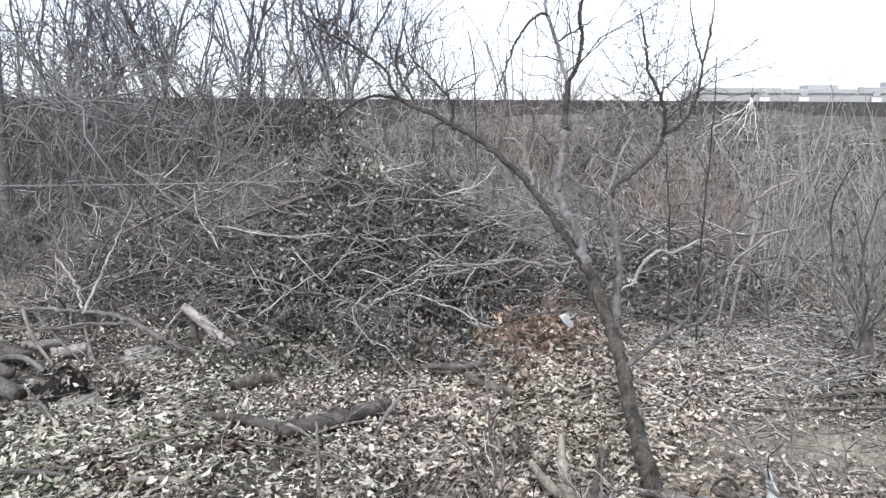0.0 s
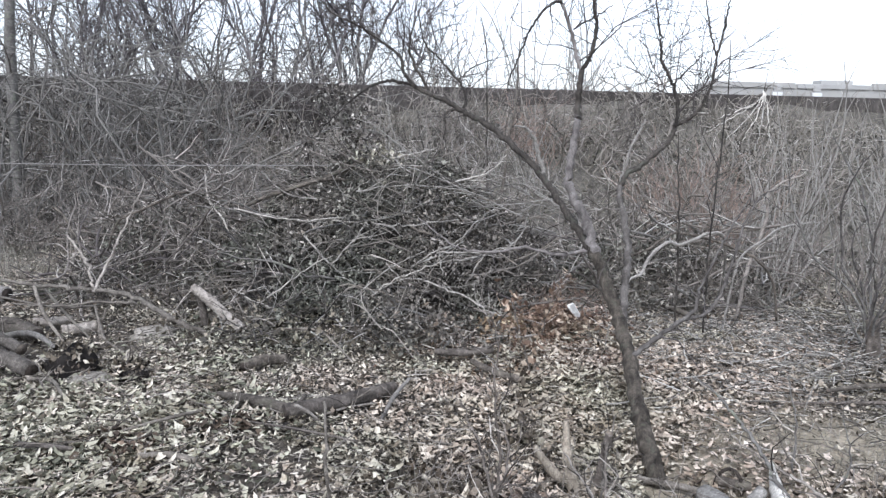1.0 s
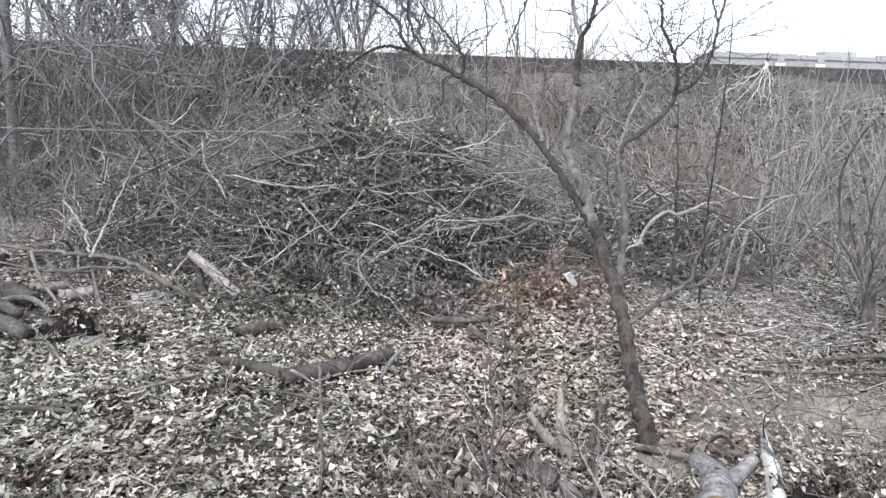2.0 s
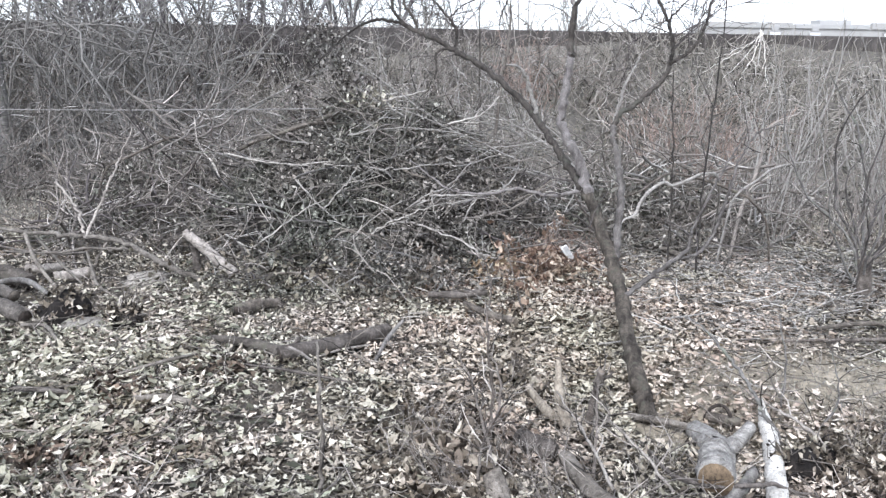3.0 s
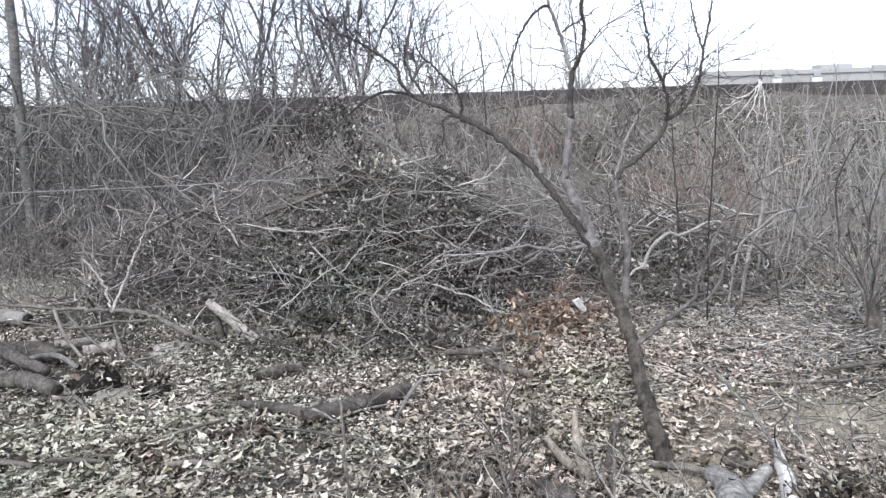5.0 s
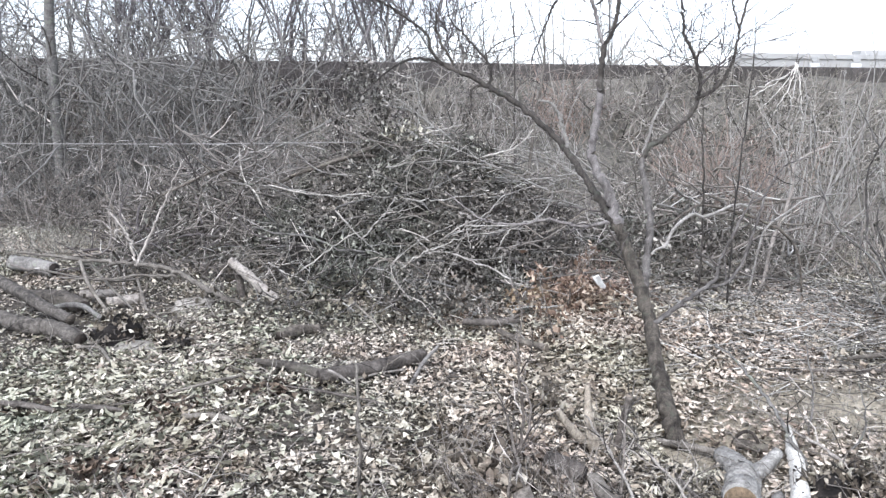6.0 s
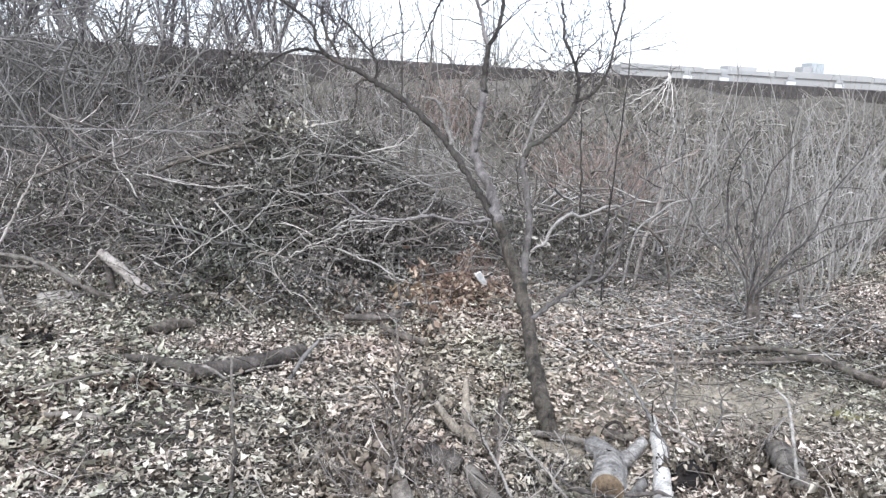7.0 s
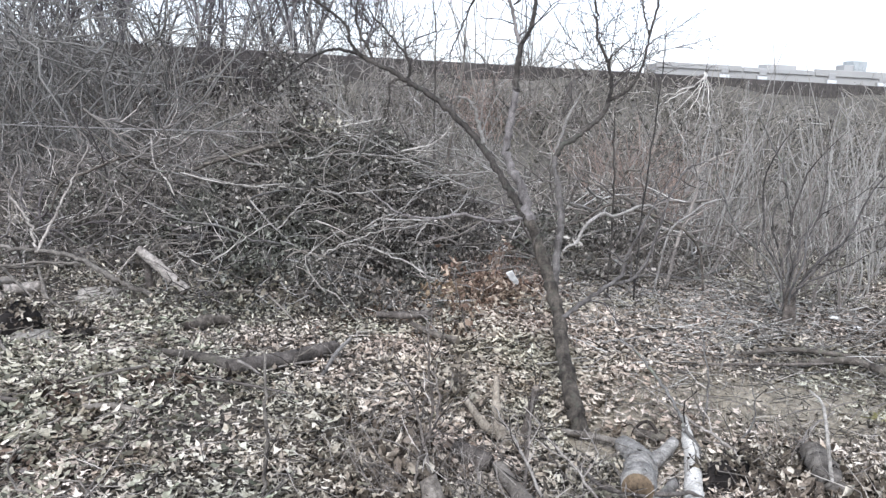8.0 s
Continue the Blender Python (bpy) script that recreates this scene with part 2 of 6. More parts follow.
M_LEAF_GREENISH = leaf_skin("greenish_leaf_skin", [(0, (0.045, 0.047, 0.034)), (0.35, (0.25, 0.25, 0.195)), (0.8, (0.47, 0.46, 0.382)), (1, (0.62, 0.605, 0.525))])
# near-black colour that puts shade into the middle of the brush pile
M_PILE_SHADE = soil_skin("pile_shade_dark", (0.006, 0.005, 0.004), (0.022, 0.019, 0.016), (0.07, 0.06, 0.05), 1.8)
M_STONE = bark("flat_grey_stone", (0.15, 0.138, 0.118), (0.26, 0.24, 0.21), (0.4, 0.373, 0.33), 25.0, 5.0, None, 0.6, 0.006)
M_MOSS = leaf_skin("yellow_green_moss", [(0, (0.12, 0.11, 0.035)), (1, (0.26, 0.24, 0.09))])
M_WIRE = plain("galvanised_wire", (0.22, 0.205, 0.19), 0.6, 0.25, 6)

# ---- shaping helpers ----


def ground_h(x, y):
    """Height of the ground sheet."""
    x, y = np.asarray(x, float), np.asarray(y, float)
    h = 0.014 * np.sin(2.3 * x + 1.1 * y) + 0.012 * np.sin(3.1 * y - 1.7 * x + 1) + 0.008 * np.sin(6.3 * x + 4.9 * y)
    h = h * np.exp(-((np.hypot(x, y - 4) / 14) ** 4))
    h = h - 0.13 * np.exp(-(((x - 1.05) / 0.9) ** 2 + ((y - 3.0) / 0.8) ** 2))
    return h


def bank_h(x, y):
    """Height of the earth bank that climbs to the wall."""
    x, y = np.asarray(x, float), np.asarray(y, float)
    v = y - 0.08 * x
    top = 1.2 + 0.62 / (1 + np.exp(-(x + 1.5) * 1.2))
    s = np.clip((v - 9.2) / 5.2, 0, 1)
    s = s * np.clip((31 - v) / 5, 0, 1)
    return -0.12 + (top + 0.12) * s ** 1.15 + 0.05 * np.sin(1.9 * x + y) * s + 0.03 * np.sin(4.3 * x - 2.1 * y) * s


def land_h(x, y):
    return max(float(ground_h(x, y)), float(bank_h(x, y)))


class Tubes:
    """Gathers many tapered tubes into one mesh."""

    def __init__(self):
        self.v, self.f, self.n = [], [], 0

    def add(self, pts, radii, sides=4, cap=True):
        pts = np.asarray(pts, float)
        k = len(pts)
        r = np.interp(np.linspace(0, 1, k), np.linspace(0, 1, len(radii)), radii)
        t = np.gradient(pts, axis=0)
        t /= np.linalg.norm(t, axis=1)[:, None] + 1e-9
        ways = np.array([(1, 0, 0), (0, 1, 0), (0, 0, 1), (0.58, 0.58, 0.58), (0.58, -0.58, 0.58), (-0.58, 0.58, 0.58), (0.58, 0.58, -0.58)])
        ref = ways[np.argmin(np.abs(t @ ways.T).max(0))]
        u = np.cross(t, ref)
        u /= np.linalg.norm(u, axis=1)[:, None] + 1e-9
        w = np.cross(t, u)
        a = np.arange(sides) * 2 * math.pi / sides
        ring = pts[:, None] + r[:, None, None] * (np.cos(a)[None, :, None] * u[:, None] + np.sin(a)[None, :, None] * w[:, None])
        self.v.append(ring.reshape(-1, 3))
        i, j = np.meshgrid(np.arange(k - 1), np.arange(sides), indexing="ij")
        b, jn = self.n + i * sides, (j + 1) % sides
        self.f += np.stack([b + j, b + jn, b + sides + jn, b + sides + j], -1).reshape(-1, 4).tolist()
        if cap:
            self.f.append([self.n + s for s in range(sides)][::-1])
            self.f.append([self.n + (k - 1) * sides + s for s in range(sides)])
        self.n += k * sides

    def mesh(self, name, smooth=True):
        me = bpy.data.meshes.new(name)
        me.from_pydata(np.concatenate(self.v).tolist() if self.v else [], [], self.f)
        if smooth:
            me.shade_smooth()
        return me


def curve_through(points, per=6):
    """Catmull-Rom through the points."""
    p = np.asarray(points, float)
    p = np.vstack([2 * p[0] - p[1], p, 2 * p[-1] - p[-2]])
    out = []
    for i in range(1, len(p) - 2):
        for s in np.arange(per) / per:
            out.append(0.5 * (2 * p[i] + (p[i + 1] - p[i - 1]) * s + (2 * p[i - 1] - 5 * p[i] + 4 * p[i + 1] - p[i + 2]) * s * s
                              + (3 * p[i] - p[i - 1] - 3 * p[i + 1] + p[i + 2]) * s ** 3))
    out.append(p[-2])
    return np.array(out)


def wander(rng, start, way, length, n, wobble, lift=0.0):
    """A crooked line of n steps; lift bends it upwards."""
    way = np.asarray(way, float) / np.linalg.norm(way)
    pts = [np.asarray(start, float)]
    for _ in range(n):
        way = way + rng.normal(0, wobble, 3) + (0, 0, lift)
        way /= np.linalg.norm(way)
        pts.append(pts[-1] + way * length / n)
    return np.array(pts)


def side_way(rng, way, spread):
    """A way that leaves the given one at an angle."""
    r = rng.normal(0, 1, 3)
    r -= way * (r @ way)
    r /= np.linalg.norm(r) + 1e-9
    return way * math.cos(spread) + r * math.sin(spread)


def twiggy(rng, tubes, pts, r0, every, length, depth, sides=3, spread=0.8, wobble=0.16, lift=0.03, first=0.2):
    """Side twigs along a line, and twigs on those."""
    total = np.linalg.norm(np.diff(pts, axis=0), axis=1).sum()
    for s in np.arange(first, 0.98, every / max(total, 1e-3)):
        s = min(0.98, s + rng.uniform(-0.3, 0.3) * every / max(total, 1e-3))
        k = s * (len(pts) - 1)
        i = min(int(k), len(pts) - 2)
        at = pts[i] + (pts[i + 1] - pts[i]) * (k - i)
        way = pts[i + 1] - pts[i]
        way = way / (np.linalg.norm(way) + 1e-9)
        ln = length * rng.uniform(0.4, 1.25) * (1.1 - 0.6 * s)
        r = max(0.0017, r0 * (1 - 0.55 * s))
        line = wander(rng, at, side_way(rng, way, spread * rng.uniform(0.6, 1.3)), ln, 4 if depth > 1 else 3, wobble, lift)
        tubes.add(line if depth > 1 or sides > 3 else line[[0, 1, 3]], [r, r * 0.45], sides, False)
        if depth > 1:
            twiggy(rng, tubes, line, r * 0.75, every * 0.6, ln * 0.5, depth - 1, sides, spread, wobble, lift, 0.25)


def part(name, data, material, parent, label=""):
    """One mesh object under a thing or under a part."""
    if isinstance(data, Tubes):
        data = data.mesh(name)
    elif isinstance(data, bmesh.types.BMesh):
        me = bpy.data.meshes.new(name)
        data.to_mesh(me)
        data.free()
        data = me
    if material and not data.materials:
        data.materials.append(material)
    ob = new(name, data)
    ob.parent = parent
    if label:
        tagged(ob, label)
    return ob


def thing(name, where, label, category, group="", kind=""):
    ob = new(name)
    ob.location = where
    return tagged(ob, label, category, group, kind)


def box(bm, x0, x1, y0, y1, z0, z1, bevel=0.0):
    made = bmesh.ops.create_cube(bm, size=1, matrix=Matrix.LocRotScale(((x0 + x1) / 2, (y0 + y1) / 2, (z0 + z1) / 2), None, (x1 - x0, y1 - y0, z1 - z0)))
    if bevel:
        edges = list({e for v in made["verts"] for e in v.link_edges})
        bmesh.ops.bevel(bm, geom=edges, offset=bevel, segments=2, affect="EDGES", profile=0.5)


def grid_mesh(name, xs, ys, height):
    X, Y = np.meshgrid(xs, ys)
    me = bpy.data.meshes.new(name)
    n, w = len(ys), len(xs)
    i, j = np.meshgrid(np.arange(n - 1), np.arange(w - 1), indexing="ij")
    f = np.stack([i * w + j, i * w + j + 1, (i + 1) * w + j + 1, (i + 1) * w + j], -1).reshape(-1, 4)
    me.from_pydata(np.stack([X, Y, height(X, Y)], -1).reshape(-1, 3).tolist(), [], f.tolist())
    me.shade_smooth()
    return me


def leaf_shape(lobes, width, curl, n=12, fold=0.0):
    """A lobed dead leaf 1 long lying along x, cupped, its tip bent and its halves folded: points and faces round its middle."""
    a = np.arange(n) * 2 * math.pi / n
    r = 0.5 * np.where(np.arange(n) % 2, 1 - lobes, 1.0) * (1 - 0.12 * np.cos(a))
    x, y = r * np.cos(a), r * np.sin(a) * width
    z = curl * (1.6 * y * y + 0.8 * x * x * np.where(x > 0, 1.5, 0.4)) + 0.05 * curl * np.sin(3 * a) + fold * np.abs(y)
    return np.concatenate([[[0, 0, 0]], np.stack([x, y, z], -1)]), np.array([[0, 1 + k, 1 + (k + 1) % n] for k in range(n)])


LEAVES = [leaf_shape(0.34, 0.62, 1.0, 8, 0.3), leaf_shape(0.25, 0.5, -0.9, 6), leaf_shape(0.1, 0.34, 2.2, 6, 0.6), leaf_shape(0.36, 0.66, 0.8, 8, -0.3), leaf_shape(0.2, 0.42, 1.5, 6, 0.7)]


SMALL_LEAVES = [leaf_shape(0.55, 0.62, 1.0, 8, 0.3), leaf_shape(0.35, 0.42, -1.0, 6), leaf_shape(0.1, 0.3, 2.2, 5, 0.6), leaf_shape(0.6, 0.7, 0.8, 6, -0.3), leaf_shape(0.3, 0.32, 1.6, 5, 0.8)]
FLAT_LEAVES = [leaf_shape(0.4, 0.6, 0.8, 5), leaf_shape(0.2, 0.5, -0.6, 4)]


def leaf_mesh(name, rng, where, size, tilt, shapes=LEAVES):
    """Many leaves in one mesh, at the rows of where, turned at random and tilted by about tilt radians."""
    vs, fs, n = [], [], 0
    pick = rng.integers(0, len(shapes), len(where))
    for k, (v, f) in enumerate(shapes):
        at = where[pick == k]
        c = len(at)
        if not c:
            continue
        yaw, a, b = rng.uniform(0, 2 * math.pi, c), rng.normal(0, tilt, c), rng.normal(0, tilt, c)
        sz = size * np.clip(rng.lognormal(-0.1, 0.34, c), 0.4, 1.45)
        p = v[None] * sz[:, None, None] * np.stack([np.ones(c), rng.uniform(0.75, 1.2, c), rng.uniform(0.3, 1.4, c)], -1)[:, None]
        ca, sa, cb, sb, cy, sy = (g(q)[:, None] for q in (a, b, yaw) for g in (np.cos, np.sin))
        x, y, z = p[..., 0], p[..., 1], p[..., 2]
        y, z = y * ca - z * sa, y * sa + z * ca
        x, z = x * cb + z * sb, -x * sb + z * cb
        x, y = x * cy - y * sy, x * sy + y * cy
        vs.append((np.stack([x, y, z], -1) + at[:, None]).reshape(-1, 3))
        fs.append((f[None] + n + (np.arange(c) * len(v))[:, None, None]).reshape(-1, 3))
        n += c * len(v)
    V, F = np.concatenate(vs), np.concatenate(fs)
    me = bpy.data.meshes.new(name)
    me.vertices.add(len(V))
    me.vertices.foreach_set("co", V.ravel())
    me.loops.add(F.size)
    me.loops.foreach_set("vertex_index", F.ravel())
    me.polygons.add(len(F))
    me.polygons.foreach_set("loop_start", np.arange(0, F.size, 3))
    me.update(calc_edges=True)
    me.validate()
    me.shade_smooth()
    return me


# ---- ground, bank, wall ----
xs = np.concatenate([[-2500, -900, -350, -140, -60, -30, -18, -12, -9], np.arange(-7, 8.01, 0.11), [9.5, 12, 18, 30, 60, 140, 350, 900, 2500]])
ys = np.concatenate([[-2500, -800, -250, -80, -25, -8, -3, -1], np.arange(0.5, 10.01, 0.11), [11, 13, 16, 22, 40, 80, 200, 600, 2500, 4500]])
ground = new("ground", grid_mesh("ground", xs, ys, ground_h))
ground.data.materials.append(M_SOIL)
tagged(ground, "brown woodland soil under a litter of dead leaves", "ground", kind="structure")

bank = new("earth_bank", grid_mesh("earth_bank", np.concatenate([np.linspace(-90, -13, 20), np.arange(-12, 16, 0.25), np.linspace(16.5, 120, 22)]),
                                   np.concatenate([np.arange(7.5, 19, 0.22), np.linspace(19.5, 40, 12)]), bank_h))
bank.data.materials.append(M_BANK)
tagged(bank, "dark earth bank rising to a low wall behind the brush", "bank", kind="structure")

bm = bmesh.new()
box(bm, -90, 120, 0, 0.35, 0, 2.06, 0.02)
wall = new("wall_retaining", bpy.data.meshes.new("wall_retaining"))
bm.to_mesh(wall.data), bm.free()
wall.data.materials.append(M_WALL)
wall.matrix_world = pose(0, 14.5, 0, 0, 0, math.degrees(math.atan(0.08)))
tagged(wall, "low dark weathered wall along the top of the bank", "wall", kind="structure")


def worn_soil():
    """A thin irregular sheet of lighter trodden soil."""
    bm = bmesh.new()
    rings = []
    for k in range(1, 13):
        row = []
        for a in range(48):
            th = a * 2 * math.pi / 48
            d = k / 12 * (1 + 0.22 * noise.noise(Vector((math.cos(th) * 1.5, math.sin(th) * 1.5, 3))))
            x, y = 1.95 + 1.25 * d * math.cos(th), 3.7 + 0.74 * d * math.sin(th)
            row.append(bm.verts.new((x, y, float(ground_h(x, y)) + 0.006 * (1.6 - k / 12))))
        rings.append(row)
    mid = bm.verts.new((1.95, 3.7, float(ground_h(1.95, 3.7)) + 0.01))
    for a in range(48):
        bm.faces.new((mid, rings[0][a], rings[0][(a + 1) % 48]))
        for k in range(11):
            bm.faces.new((rings[k][a], rings[k + 1][a], rings[k + 1][(a + 1) % 48], rings[k][(a + 1) % 48]))
    ob = new("ground_worn_soil", bpy.data.meshes.new("ground_worn_soil"))
    bm.to_mesh(ob.data), bm.free()
    ob.data.shade_smooth()
    ob.data.materials.append(M_WORN)
    tagged(ob, "trodden pale brown soil beside the young tree", "soil", kind="structure")


worn_soil()

# ---- low building beyond the wall ----


def shuttered_window(x, b):
    """A white shutter panel in a grey frame, with a smaller grey box over it, proud of the facade."""
    bm = bmesh.new()
    box(bm, x - 0.36, x + 0.36, -0.25, 0.0, 3.0, 3.72, 0.02)
    w = part("window", bm, M_PANEL_WHITE, b, "white shuttered window")
    bm = bmesh.new()
    box(bm, x - 0.27, x + 0.27, -0.22, 0.0, 3.8, 4.24, 0.03)
    part("shutter_box", bm, M_FACADE_TRIM, w)
    bm = bmesh.new()
    box(bm, x - 0.42, x + 0.42, -0.18, 0.0, 3.72, 3.8, 0.01)
    for side in (-1, 1):
        box(bm, x + side * 0.39 - 0.03, x + side * 0.39 + 0.03, -0.18, 0.0, 3.0, 3.72, 0.01)
    part("window_frame", bm, M_FACADE_TRIM, w)


def building():
    b = thing("industrial_building", (18.8, 60, 0), "long low pale grey flat-roofed building beyond the wall", "building")
    bm = bmesh.new()
    box(bm, 0, 75, 0, 3, 0, 4.3, 0.03)
    part("wall", bm, M_FACADE, b)
    for x0, x1, z in ((0.0, 6.6, 4.42), (6.8, 12.2, 4.36), (12.4, 20.4, 4.5), (20.6, 27.6, 4.42), (27.8, 46.0, 4.3), (46.2, 75, 4.42)):
        bm = bmesh.new()
        box(bm, x0, x1, -0.12, 0.25, 4.02, z, 0.02)
        part("parapet", bm, M_FACADE_TRIM if x0 in (6.8, 20.6) else M_FACADE, b)
    for x in (5.3, 8.25, 13.7, 17.7, 23.5, 29.0, 34.0, 41.0):
        shuttered_window(x, b)
    bm = bmesh.new()
    box(bm, 16.0, 17.1, 1.2, 2.8, 4.3, 5.35, 0.03)
    for k in range(3):
        box(bm, 16.1 + 0.33 * k, 16.3 + 0.33 * k, 1.15, 1.2, 4.7, 5.25)
    part("rooftop_unit", bm, M_UNIT, b, "grey-green rooftop air unit")
    bm = bmesh.new()
    box(bm, 15.3, 16.1, 1.2, 2.5, 4.3, 5.0, 0.03)
    part("rooftop_duct", bm, M_FACADE_TRIM, b)
    for x in (10.2, 25.5, 36.0):
        bm = bmesh.new()
        box(bm, x - 1.2, x + 1.2, 1, 2.5, 4.2, 4.72, 0.03)
        part("roof_hatch", bm, M_FACADE_TRIM, b)


building()

# ---- the young tree ----


def limb(name, points, radii, parent, material, seed, sides=10, twig=None, label="", rough=0.0):
    """A crooked limb through the points with, where asked, its own fine twigs."""
    rng = np.random.default_rng(seed)
    line = curve_through(np.array(points) - np.array(parent_base(parent)), 7)
    line[1:-1] += rng.normal(0, rough, line[1:-1].shape)
    t = Tubes()
    k = len(line)
    r = np.interp(np.linspace(0, 1, k), np.linspace(0, 1, len(radii)), radii) * (1 + rng.normal(0, 0.08, k))
    t.add(line, r, sides)
    ob = part(name, t, material, parent, label)
    if twig:
        tt = Tubes()
        every, length, depth, r0 = twig
        twiggy(rng, tt, line, r0 * 1.5, every * 0.8, length * 1.35, depth, 4, 0.85, 0.28, 0.05, 0.1)
        twiggy(rng, tt, line, r0, every * 1.2, 0.035, 1, 3, 1.1, 0.2, 0.0, 0.05)
        tagged(part("twig_spray", tt, M_TWIG_DARK if material in (M_BARK, M_BARK_PALE, M_STEM, M_TRUNK) else M_STICK, ob), kind="stuff")
    return ob


def parent_base(ob):
    return ob.matrix_basis.translation + (Vector(parent_base(ob.parent)) if ob.parent else Vector())


